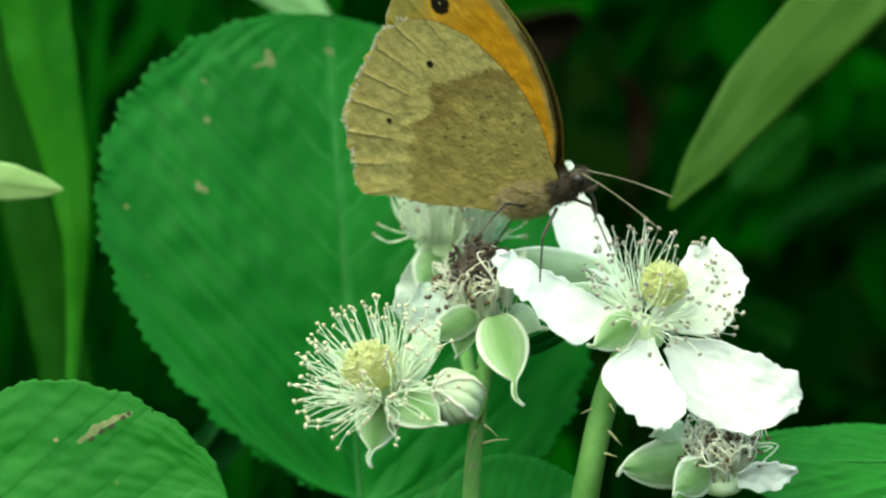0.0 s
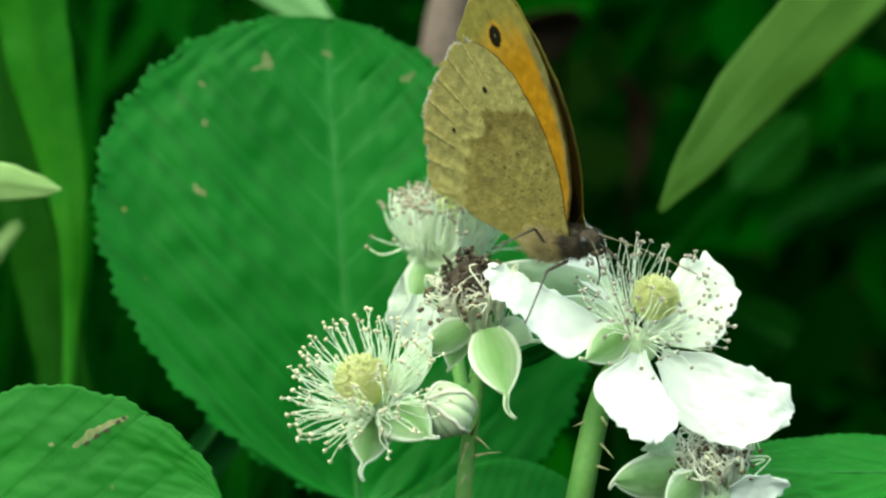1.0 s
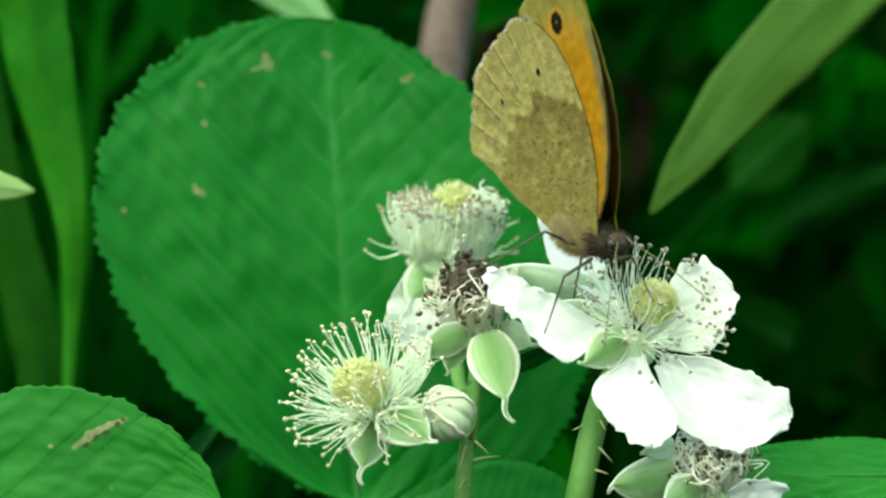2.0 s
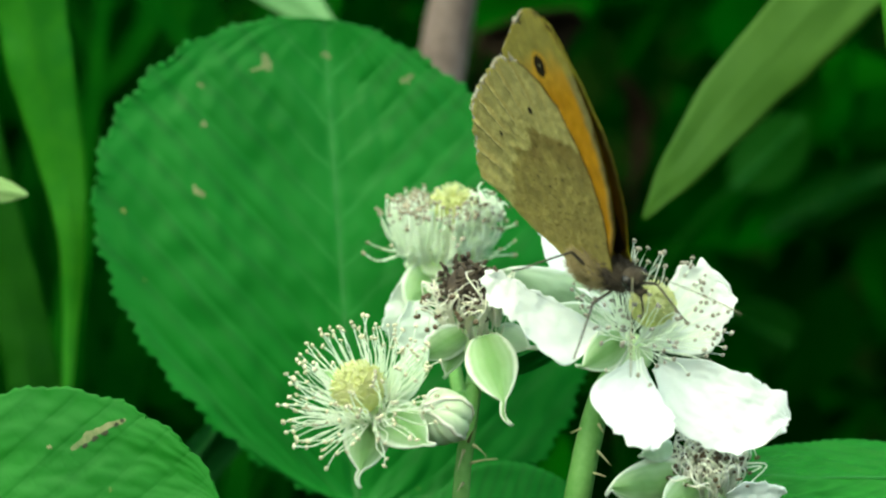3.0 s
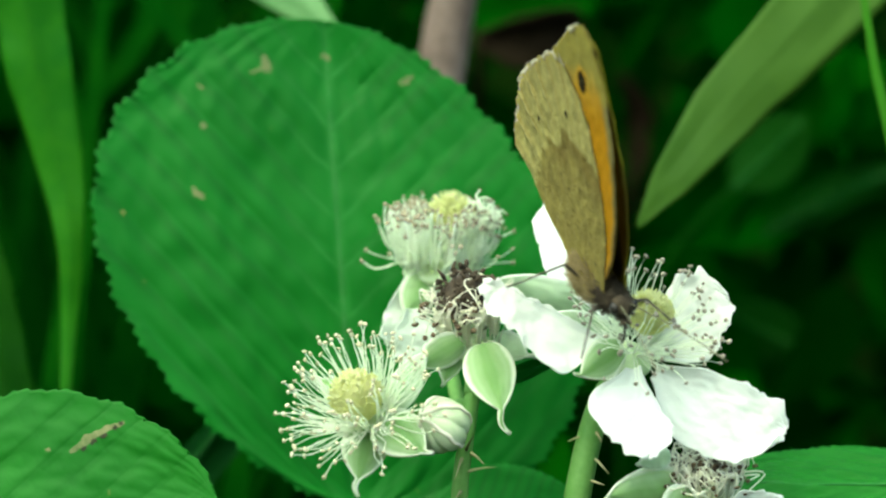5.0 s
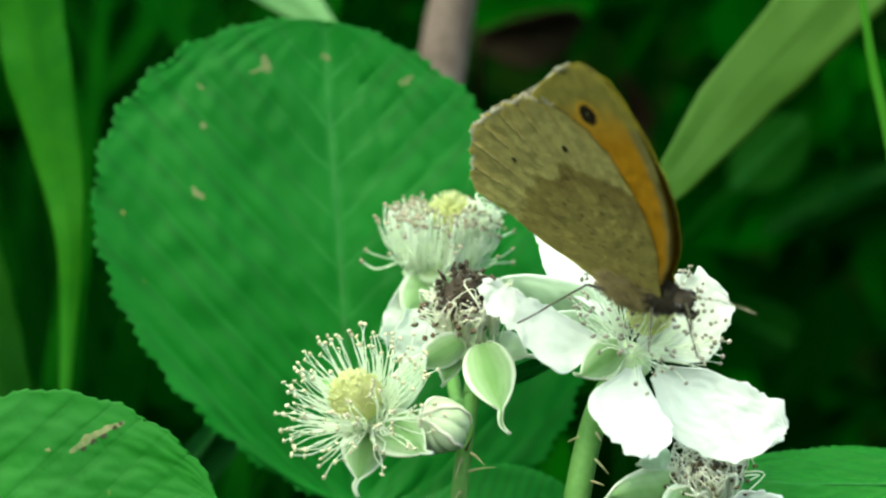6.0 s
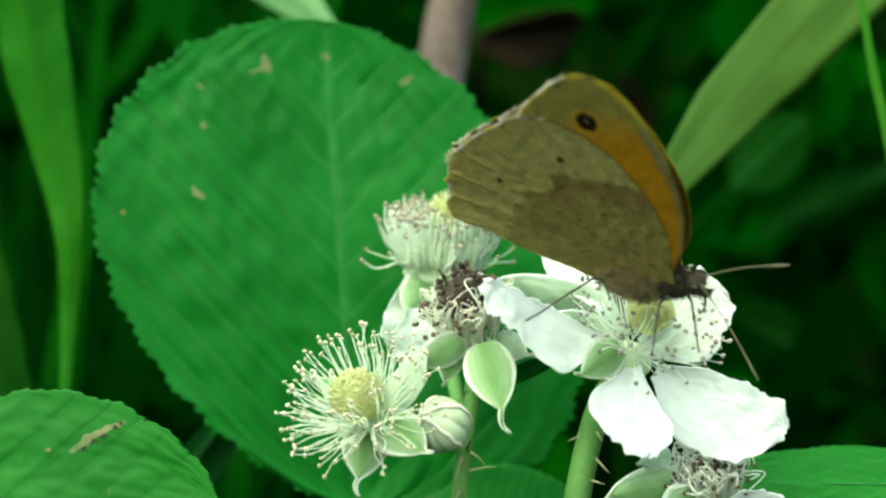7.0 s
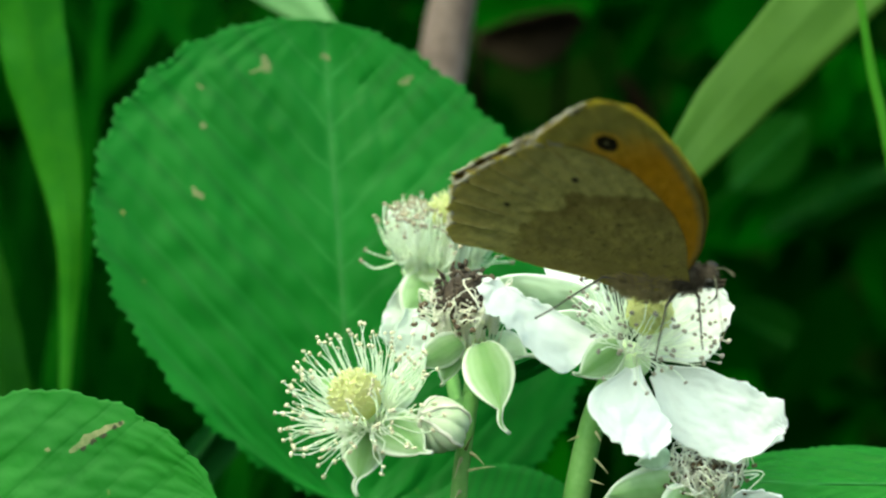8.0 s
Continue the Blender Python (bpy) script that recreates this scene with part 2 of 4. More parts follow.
ANTHER_PALE = plain("anther_cream", (0.34, 0.31, 0.20), (0.54, 0.51, 0.37), 1500.0, 0.8)
ANTHER_GREY = plain("anther_grey", (0.18, 0.16, 0.13), (0.34, 0.31, 0.25), 1500.0, 0.8)
ANTHER_TAN = plain("anther_tan", (0.1768, 0.1496, 0.102), (0.3536, 0.3128, 0.2244), 1500.0, 0.8)
ANTHER_BROWN = plain("anther_brown", (0.043, 0.02752, 0.01548), (0.1204, 0.086, 0.0516), 1500.0, 0.8)
PISTIL = plain("pistil_yellow", (0.62, 0.65, 0.24), (0.75, 0.77, 0.38), 1800.0, 0.6, 0.55, specular=0.1, deep=0.7)
PISTIL_BROWN = plain("pistil_brown", (0.02275, 0.0156, 0.0104), (0.065, 0.04875, 0.0325), 1800.0, 0.8)
RECEPTACLE = plain("receptacle_green", (0.62, 0.76, 0.46), (0.76, 0.86, 0.60), 900.0, 0.6, 0.3, specular=0.1, deep=0.6)
WING = wing_material("wing_scales", 0.45)
FRINGE = plain("fringe_pale", (0.40, 0.36, 0.25), (0.60, 0.56, 0.44), 2500.0, 0.9, 0.3)
FUR = plain("brown_fur", (0.018, 0.013, 0.008), (0.06, 0.045, 0.028), 2500.0, 0.9)
TAN_FUR = plain("tan_fur", (0.148, 0.114, 0.049), (0.281, 0.224, 0.108), 2500.0, 0.9)
LEG = plain("leg_brown", (0.022, 0.018, 0.013), (0.065, 0.052, 0.038), 2500.0, 0.6)
FEELER = plain("feeler_brown", (0.085, 0.08, 0.045), (0.19, 0.18, 0.11), 2500.0, 0.6)
EYE_DARK = plain("eye_dark", (0.008, 0.007, 0.006), (0.02, 0.017, 0.014), 3000.0, 0.25)
CANE = plain("dry_cane", (0.05, 0.033, 0.026), (0.20, 0.150, 0.128), 420.0, 0.8, strength=0.5)
DEAD = plain("dead_leaf_brown", (0.007, 0.005, 0.003), (0.024, 0.017, 0.010), 120.0, 0.9, specular=0.0)
# bank soil: shade behind the plants is put into the colour, hence near black
SOIL = plain("shade_darkened_soil", (0.00187, 0.00792, 0.000672), (0.00468, 0.0132, 0.00168), 30.0, 0.95, specular=0.0)
HOLE = plain("scar_hole", (0.01032, 0.0215, 0.00688), (0.0344, 0.0387, 0.0172), 900.0, 0.9)
SCAR = plain("dry_scar", (0.045, 0.085, 0.0225), (0.165, 0.170, 0.078), 900.0, 0.85)


# ---------------------------------------------------------------- ground
def build_ground():
    """One sheet of soil that climbs as a bank behind the plants and runs on to the horizon."""
    bm = bmesh.new()
    xs = sorted({*np.linspace(-600, 600, 61), -400000, -40000, -4000, -1500, 1500, 4000, 40000, 400000})
    ys = sorted({*np.linspace(-600, 900, 76), -400000, -40000, -4000, -1500, 1500, 2500, 4000, 40000, 400000})
    rows = []
    for y in ys:
        row = []
        for x in xs:
            s = min(max((y - 230) / 260.0, 0.0), 1.0)
            h = 820 * s * s * (3 - 2 * s)
            if abs(x) < 1000 and abs(y) < 1000:
                h += 18 * noise.noise(Vector((x, y, 0)) * 0.012) + 6 * noise.noise(Vector((x, y, 5)) * 0.05)
            row.append(bm.verts.new((x, y, h - EYE_HEIGHT * 1000)))
        rows.append(row)
    for r0, r1 in zip(rows, rows[1:]):
        for k in range(len(xs) - 1):
            bm.faces.new((r0[k], r0[k + 1], r1[k + 1], r1[k]))
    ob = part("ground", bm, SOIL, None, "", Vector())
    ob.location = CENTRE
    tagged(ob, "soil rising as a bank, darkened in colour for shade", "ground", kind="structure")


GROUND_Z = -EYE_HEIGHT * 1000


# ---------------------------------------------------------------- leaves and blades
def leaf_sheet(bm, base, tip, side, round_=0.6, teeth=26, tooth=0.05, cup=0.10, arch=0.06, pleat=0.012, nu=60, nv=28, veins=8.0, slant=0.5, peak=0.5, peak_other=None, lobes=0.0, pucker=0.0, seed=0.0):
    """A toothed leaf blade from base to tip; side is its half-width with direction; the teeth lean forward along the rim."""
    axis = tip - base
    n = axis.cross(side).normalized()
    ln, hw = axis.length, side.length
    ahead, out = axis / ln, side / hw
    bends = [math.log(0.5) / math.log(p or peak) for p in (peak, peak_other)]

    def stretch(s):
        return 0.5 - 0.5 * math.cos(math.pi * s)

    def breadth(u, v):
        return max(math.sin(math.pi * min(max(u, 0.0), 1.0) ** bends[v < 0]), 0.0) ** round_
    steps = nu * 2
    way = {}
    for sign in (False, True):
        pts = [(stretch(k / steps) * ln, breadth(stretch(k / steps), -1 if sign else 1) * hw) for k in range(steps + 1)]
        run = [0.0]
        for a, b in zip(pts, pts[1:]):
            run.append(run[-1] + math.hypot(b[0] - a[0], b[1] - a[1]))
        way[sign] = pts, run

    def f(s, v):
        u = stretch(s)
        w = breadth(u, v)
        pts, run = way[v < 0]
        k = min(max(int(round(s * steps)), 1), steps - 1)
        dx, dw = pts[k + 1][0] - pts[k - 1][0], pts[k + 1][1] - pts[k - 1][1]
        size = max(math.hypot(dx, dw), 1e-9)
        normal = (out * (1 if v >= 0 else -1) * dx - ahead * dw) / size
        arc = run[min(max(int(round(s * steps)), 0), steps)] / run[-1] * teeth
        arc += 0.35 * noise.noise(Vector((arc * 0.5, seed, 2.0 + (v < 0))))
        saw = arc % 1.0
        saw = saw / 0.78 if saw < 0.78 else (1 - saw) / 0.22
        edge = abs(v) ** 18
        bite = tooth * hw * (saw ** 1.3 - 0.5) * (0.75 + 0.7 * noise.noise(Vector((math.floor(arc) * 1.7, seed, v)))) + lobes * hw * (math.sin(arc * 0.26 * math.tau + seed) + 0.8 * noise.noise(Vector((arc * 0.33, seed, 7.0 + (v < 0)))))
        lane = (u - abs(v) * w * 0.5 * slant) * veins
        ph = abs(lane % 1.0 - 0.5) * 2
        flat = 1 - 0.9 * abs(v) ** 5
        h = -cup * hw * (1 - abs(v)) + arch * ln * math.sin(math.pi * u)
        h += pleat * ln * (1 - ph ** 3) * min(abs(v) * 4, 1.0) * (1 - u * 0.4) * flat + 0.012 * ln * noise.noise(Vector((u * 4, v * 3, seed))) + 0.004 * ln * noise.noise(Vector((u * 14, v * 12, seed)))
        if pucker:
            h += pucker * ln * noise.noise(Vector((lane * 1.3, (abs(v) * w + u * 0.4) * 13, seed + (v < 0) * 9))) * (1 - ph ** 4) * flat
        h *= min(1.0, (1 - u) * 7 + 0.15)
        return base + axis * u + side * (v * w) + n * h + normal * bite * edge * min(s * 12, (1 - s) * 12, 1.0)
    sheet(bm, nu, nv, f, 0, breadth, stretch)
    return f


def leaf_thing(name, base, tip, side, material, label, root, group="", stalk=1.1, **shape):
    """A leaf with blade, midrib and a stalk that runs down to the soil."""
    ob = thing(name, root, label, "leaf", group)
    bm = bmesh.new()
    f = leaf_sheet(bm, base, tip, side, **shape)
    thick(part("blade", bm, material, ob), 0.25)
    bm = bmesh.new()
    axis = tip - base
    n = axis.cross(side).normalized()
    if n.y > 0:
        n = -n
    pts = [f(i / 24, 0.0) + n * 0.1 for i in range(25)]
    tube(bm, pts, numbers([stalk * 0.30, stalk * 0.15, 0.05], 25), 6)
    part("midrib", bm, LEAF_RIB, ob)
    bm = bmesh.new()
    d = (base - tip).normalized()
    path = spline([base, base + d * 8, (base + d * 25 + root * 0.25) / 1.25, root], 24)
    tube(bm, path, numbers([stalk * 0.6, stalk, stalk * 1.2], 24), 8)
    part("stalk", bm, material, ob)
    return ob, f


def blade_thing(name, centre, widths, material, label, category="grass", twist=(0.0, 0.0), keel=0.12, rib=0.012):
    """A strap-shaped blade along a curve, keeled down its middle, grown from the soil."""
    root = Vector((centre[0].x, centre[0].y, GROUND_Z))
    ob = thing(name, root, label, category)
    pts = spline(centre, 40)
    ws = numbers(widths, 40)
    tw = numbers(twist, 40)
    bm = bmesh.new()

    def f(u, v):
        k = min(int(u * 39), 38)
        q = u * 39 - k
        mid, wide, lean = pts[k].lerp(pts[k + 1], q), ws[k] * (1 - q) + ws[k + 1] * q, tw[k] * (1 - q) + tw[k + 1] * q
        wob = 1 + 0.10 * noise.noise(Vector((u * 9, pts[0].x, 1.0 + (v > 0)))) + 0.05 * noise.noise(Vector((u * 26, pts[0].x, 1.0 + (v > 0))))
        d = (pts[min(k + 1, 39)] - pts[max(k - 1, 0)]).normalized()
        s = d.cross(Vector((0, 1, 0))).normalized()
        n = Vector((0, 1, 0))
        s = s * math.cos(lean) + n * math.sin(lean)
        return mid + s * (v * wide * 0.5 * wob) + d.cross(s) * (keel * wide * (1 - abs(v))) + s.cross(d) * wide * (0.02 * math.sin(v * 14) + 0.05 * noise.noise(Vector((u * 12, v * 1.5, mid.x * 0.01))))
    sheet(bm, 78, 10, f)
    thick(part("blade", bm, material, ob), 0.22)
    bm = bmesh.new()
    tube(bm, [f(k / 39, 0.0) - Vector((0, 0.1, 0)) for k in range(3, 39)], [max(ws[k] * rib, 0.03) for k in range(3, 39)], 6)
    part("midrib", bm, material, ob)
    return ob


def on_leaf(f, x, z):
    """The blade's own coordinates nearest to a place seen straight from the front."""
    best = (1e9, 0.5, 0.0)
    span, mid = (0.5, 1.0), (0.5, 0.0)
    for step in range(5):
        for i in range(-10, 11):
            for j in range(-10, 11):
                u, v = min(max(mid[0] + span[0] * i / 10, 0), 1), min(max(mid[1] + span[1] * j / 10, -1), 1)
                p = f(u, v)
                d = (p.x - x) ** 2 + (p.z - z) ** 2
                if d < best[0]:
                    best = (d, u, v)
        mid, span = best[1:], (span[0] / 5, span[1] / 5)
    return best[1], best[2]


def scar_part(leaf, f, places, width, seed=0.0, material=None, lift=0.16):
    """A dry blotch or trail on a leaf's face."""
    (u0, v0), (u1, v1) = (on_leaf(f, p.x, p.z) for p in (places[0], places[-1]))
    du, dv = (f(u0 + 0.01, v0) - f(u0, v0)).length * 100, (f(u0, v0 + 0.01) - f(u0, v0)).length * 100
    d = Vector(((u1 - u0) * du, (v1 - v0) * dv))
    s = Vector((-d.y, d.x)).normalized()
    bm = bmesh.new()

    def skin(t, w):
        q = width * 0.5 * w * (0.45 + 1.0 * abs(noise.noise(Vector((t * 6, seed, w * 0.6))))) * max(math.sin(math.pi * (0.05 + 0.9 * t)), 0) ** 0.5
        q += 0.25 * width * noise.noise(Vector((t * 4, seed, 5)))
        return f(u0 + (u1 - u0) * t + s.x * q / du, v0 + (v1 - v0) * t + s.y * q / dv) - Vector((0, lift, 0))
    sheet(bm, 18, 4, skin)
    return part("dry_scar", bm, material or SCAR, leaf, "dry brown scar")


# ---------------------------------------------------------------- flowers
def along_curve(values, t):
    """A smooth value at t in 0..1 through evenly spaced ones."""
    n = len(values) - 1
    k = min(int(t * n), n - 1)
    q = t * n - k
    a, b, c, d = values[max(k - 1, 0)], values[k], values[k + 1], values[min(k + 2, n)]
    return b + 0.5 * q * (c - a + q * (2 * a - 5 * b + 4 * c - d + q * (3 * (b - c) + d - a)))


def petal_part(flower, base, tip, side, seed, one, other, curl=0.1, ruffle=0.06, cup=0.15, old=False):
    """A petal with a crumpled, nibbled rim; one and other are its widths in mm to both sides of the line from base to tip."""
    axis = tip - base
    n = axis.cross(side).normalized()
    n = -n if n.y > 0 else n
    ln = axis.length
    ahead = axis.normalized()
    wide = max(one + other)
    bm = bmesh.new()

    def f(s, v):
        u = 1 - (1 - s) ** 1.8
        w = max(along_curve(one if v > 0 else other, u), 0.05)
        if u > 0.84:
            w *= math.sqrt(max(1 - ((u - 0.84) / 0.165) ** 2, 0))
        rim = min(max(u - 0.25, 0.0) * 1.6, 1.0)
        edge = max(abs(v) ** 7, max(u - 0.86, 0.0) / 0.14)
        nibble = edge * rim * (0.62 * noise.noise(Vector((u * ln * 0.9, v * 3.0, seed))) + 0.42 * noise.noise(Vector((u * ln * 2.1 + v * 2.5, v * 6.0, seed + 5))))
        place = base + axis * u + side * (v * w)
        spot = Vector((u * ln, v * w, seed * 3.7))
        h = ruffle * ln * rim * (abs(v) ** 2 * math.sin(u * 11 + seed + v) * 0.7 + noise.noise(spot * 0.33) * 1.1)
        h += 0.24 * noise.noise(spot * 0.7) + 0.12 * noise.noise(spot * 1.7) - curl * ln * u * u - cup * wide * (1 - v * v) * (1 - 0.5 * u)
        return place + (side * v + ahead * max(u - 0.6, 0.0) * 1.6) * nibble + n * h
    sheet(bm, 46, 56, f)
    return thick(part("petal", bm, OLD_PETAL if old else PETAL, flower, "dull withering petal" if old else ""), 0.12)


def sepal_part(flower, base, tip, side, tail=0.28, curl=0.15, seed=0.0, material=None):
    axis = tip - base
    n = axis.cross(side).normalized()
    n = -n if n.y > 0 else n
    ln, hw = axis.length, side.length
    bm = bmesh.new()

    def f(u, v):
        cut = 1 - tail
        if u < cut:
            w = 0.5 * (1 - u / cut) ** 2 + math.sin(math.pi * (u / cut) ** 0.95) ** 0.7
        else:
            w = 0.0
        w = max(w, 0.085 * (1 - max(u - cut, 0) / max(tail, 1e-3) * 0.8)) + 0.02
        h = -curl * ln * math.sin(u * 2.2) - 0.30 * hw * w * (abs(v) ** 2) + 0.03 * ln * noise.noise(Vector((u * 3, v, seed))) + 0.012 * ln * noise.noise(Vector((u * 8, v * 4, seed))) + 0.10 * hw * abs(v) ** 8
        wig = 0.10 * ln * max(u - cut, 0) / max(tail, 1e-3) * math.sin(u * 9 + seed)
        return base + axis * u + side * (v * w) + n * h + side.normalized() * wig
    sheet(bm, 30, 22, f)
    return thick(part("sepal", bm, material or SEPAL, flower, "pale green sepal with a downy white rim"), 0.22)


def stamens(flower, base, axis, count, ring, tilt, length, lift, anther, filament, curl=0.5, dry=0.0, head=0.30, thin=0.085):
    """A brush of filaments about the axis, each with its anther."""
    a, b = across(axis)
    axis = axis.normalized()
    for i in range(count):
        ph = i * 2.39996 + rnd(-0.25, 0.25)
        th = radians(rnd(*tilt))
        out = a * math.cos(ph) + b * math.sin(ph)
        d = (axis * math.cos(th) + out * math.sin(th)).normalized()
        ln = rnd(*length)
        p0 = base + axis * rnd(0, lift) + out * (ring * rnd(0.7, 1.0))
        end_dir = (d + axis * curl * rnd(0.3, 1.0)).normalized()
        tang = across(d)[0] * rnd(-1.6, 1.6) + across(d)[1] * rnd(-1.6, 1.6)
        p1 = p0 + d * ln * 0.38 + tang * ln * 0.06
        p2 = p1 + (d * 0.6 + end_dir * 0.4) * ln * 0.32 + tang * ln * (0.05 + dry * 0.35)
        p3 = p2 + end_dir * ln * 0.30 + tang * ln * (-0.04 + dry * 0.2) - (d * dry * 0.55 + out * dry * 0.3) * ln
        if dry:
            hook = tang.cross(d)
            p1 = p0 + d * ln * 0.55 + tang * ln * 0.05
            p2 = p1 + (axis * 0.22 - out * rnd(-0.1, 0.25)) * ln + tang * ln * dry * 0.4
            p3 = p2 + (axis * rnd(-0.45, 0.05) - out * rnd(0.0, 0.35)) * ln * 0.7 + hook * ln * dry * 0.3
        pts = spline([p0, p1, p2, p3], 11 if dry else 7)
        r = thin * rnd(0.8, 1.2)
        bm = bmesh.new()
        tube(bm, pts, numbers([r * 1.25, r, r * 0.75], len(pts)), 5)
        n = len(bm.faces)
        blob(bm, p3, tang + d * 0.5, head * rnd(0.5, 0.8), head * rnd(0.75, 1.15), 6, 4, 0.18)
        bm.faces.ensure_lookup_table()
        for face in bm.faces[n:]:
            face.material_index = 1
        part("stamen", bm, [filament, anther], flower)


def pistil(flower, centre, axis, radius, material, count=90, style=0.55):
    """A dome crowded with short styles."""
    bm = bmesh.new()
    blob(bm, centre, axis, radius * 0.86, radius * 0.80, 16, 12, 0.05)
    a, b = across(axis)
    axis = axis.normalized()
    for i in range(count):
        th = math.acos(1 - (i + 0.5) / count * 1.05)
        ph = i * 2.39996
        d = axis * math.cos(th) + (a * math.cos(ph) + b * math.sin(ph)) * math.sin(th)
        d = (d + Vector((rnd(-1, 1), rnd(-1, 1), rnd(-1, 1))) * 0.24).normalized()
        p = centre + d * radius * 0.7
        q = p + d * radius * style * rnd(0.45, 1.15) + axis * 0.15
        tube(bm, [p, (p + q) / 2, q], [0.10, 0.075, 0.09], 5)
    return part("pistil", bm, material, flower)


def withered_heart(flower, centre, axis, radius):
    """A dark crumpled cluster of shrivelled anthers."""
    a, b = across(axis)
    axis = axis.normalized()
    bm = bmesh.new()
    blob(bm, centre, axis, radius * 0.72, radius * 0.7, 12, 8, 0.15)
    for i in range(95):
        th = math.acos(1 - (i + 0.5) / 95 * 1.15)
        ph = i * 2.39996 + rnd(-0.4, 0.4)
        d = axis * math.cos(th) + (a * math.cos(ph) + b * math.sin(ph)) * math.sin(th)
        p = centre + d * radius * rnd(0.72, 1.12)
        turn = Vector((rnd(-1, 1), rnd(-1, 1), rnd(-1, 1))) + d * 0.5
        blob(bm, p, turn, rnd(0.13, 0.26), rnd(0.28, 0.6), 6, 5, 0.25)
    return part("pistil", bm, PISTIL_BROWN, flower, "withered brown heart")


def flower_part(spray, base, axis, radius=1.7):
    """The cup at the top of a flower stalk; petals, sepals and stamens hang on it."""
    bm = bmesh.new()
    blob(bm, base, axis, radius, min(radius * 0.62, 1.4), 18, 8, 0.02)
    return part("flower", bm, RECEPTACLE, spray)


def twig(spray, name, pts, radii, n=22):
    bm = bmesh.new()
    path = spline(pts, n)
    tube(bm, path, numbers(radii, n), 10)
    return part(name, bm, STEM, spray)


def thorn(stem, at, to, r=0.3):
    bm = bmesh.new()
    d = to - at
    tube(bm, spline([at, at + d * 0.5 + Vector((0, 0, 0.12)), to], 6), numbers([r, r * 0.45, 0.03], 6), 6)
    return part("thorn", bm, THORN, stem)


def build_spray():
    root = Vector((6.0, 12.0, GROUND_Z))
    spray = thing("bramble_spray", root, "flowering bramble spray with white blossoms and a bud", "bramble")
    # stems
    left = twig(spray, "stem", [mm(2.89, 5.0, -13.32), mm(2.34, 4.0, -16.99), mm(1.70, 4.0, -21.78), mm(1.50, 5.0, -26.15), mm(3.57, 8.0, -38.40), mm(6.33, 10.0, -57.83), root * 0.4 + mm(4, 10, -60), root], [0.75, 0.78, 0.8, 0.9, 1.4, 2.2, 2.6, 3.0], 50)
    right = twig(spray, "stem", [mm(17.02, 3.0, -10.55), mm(14.74, 3.0, -14.53), mm(13.58, 3.0, -18.51), mm(12.62, 3.0, -23.28), mm(11.55, 5.0, -29.90), mm(6.61, 10.0, -57.83)], [1.0, 1.15, 1.25, 1.3, 1.4, 1.7], 36)
    twig(spray, "flower_stalk", [mm(-6.05, -1.0, -16.00), mm(-3.39, 3.0, -15.75), mm(0.32, 6.0, -15.09), mm(2.78, 5.0, -14.49)], [0.6, 0.55, 0.6, 0.7])
    twig(spray, "flower_stalk", [mm(3.28, 6.0, -8.81), mm(3.11, 6.0, -11.22), mm(2.78, 5.0, -13.85)], [0.9, 0.85, 0.9])
    twig(spray, "flower_stalk", [mm(-0.51, 20.0, -2.79), mm(0.34, 18.0, -8.40), mm(1.21, 12.0, -13.71), mm(2.25, 5.0, -17.60)], [0.75, 0.7, 0.7, 0.8])
    twig(spray, "flower_stalk", [mm(0.64, 3.0, -17.34), mm(1.49, 4.0, -17.63), mm(2.24, 4.5, -17.56)], [0.55, 0.5, 0.6])
    twig(spray, "flower_stalk", [mm(25.46, 4.0, -23.38), mm(21.71, 5.0, -26.15), mm(16.37, 5.0, -29.09), mm(11.77, 5.0, -30.43)], [0.8, 0.7, 0.75, 0.8])
    for at, to in ((mm(2.23, 3.2, -18.79), mm(2.83, 0.0, -17.33)), (mm(2.55, 3.6, -19.09), mm(3.91, 2.0, -20.12)), (mm(1.80, 3.0, -19.67), mm(1.15, 0.0, -21.31)), (mm(2.18, 3.6, -20.95), mm(4.98, 3.0, -20.42)), (mm(1.70, 3.0, -22.75), mm(1.15, 0.0, -23.30))):
        thorn(left, at, to, 0.2)
    for at, to in ((mm(14.00, 3.0, -17.34), mm(11.72, 2.0, -17.95)), (mm(14.21, 3.0, -16.92), mm(14.76, 0.0, -17.85)), (mm(13.58, 3.0, -19.04), mm(15.46, 1.0, -20.87)), (mm(13.15, 3.0, -21.69), mm(15.04, 1.0, -21.93))):
        thorn(right, at, to, 0.28)

    # small leaf behind the spent flower
    bm = bmesh.new()
    leaf_sheet(bm, mm(4.68, 9.0, -12.34), mm(12.38, 13.0, -9.90), mm(0.6, -0.5, 1.2), round_=0.7, nu=40, nv=20, seed=5.0)
    thick(part("leaf", bm, BIG_LEAF, spray, "small dark green leaf"), 0.25)

    # fresh blossom that has dropped its petals
    c, ax = mm(-6.68, -1.00, -15.80), Vector((-0.36, -0.60, 0.71))
    f = flower_part(spray, c - ax * 1.0, ax, 2.6)
    pistil(f, c + ax * 3.2, ax, 2.8, PISTIL, 440, 0.24)
    stamens(f, c + ax * 0.3, ax, 112, 2.3, (16, 62), (5.0, 7.2), 0.9, ANTHER_PALE, FILAMENT, curl=0.2, head=0.28, thin=0.06)
    stamens(f, c + ax * 0.1, ax, 74, 2.0, (56, 98), (4.8, 6.4), 0.6, ANTHER_PALE, FILAMENT, curl=0.25, head=0.28, thin=0.06)
    sepal_part(f, mm(-6.65, -2.00, -16.10), mm(-8.14, -4.00, -22.50), mm(-1.77, -0.45, 0.42), 0.24, -0.06, 1)
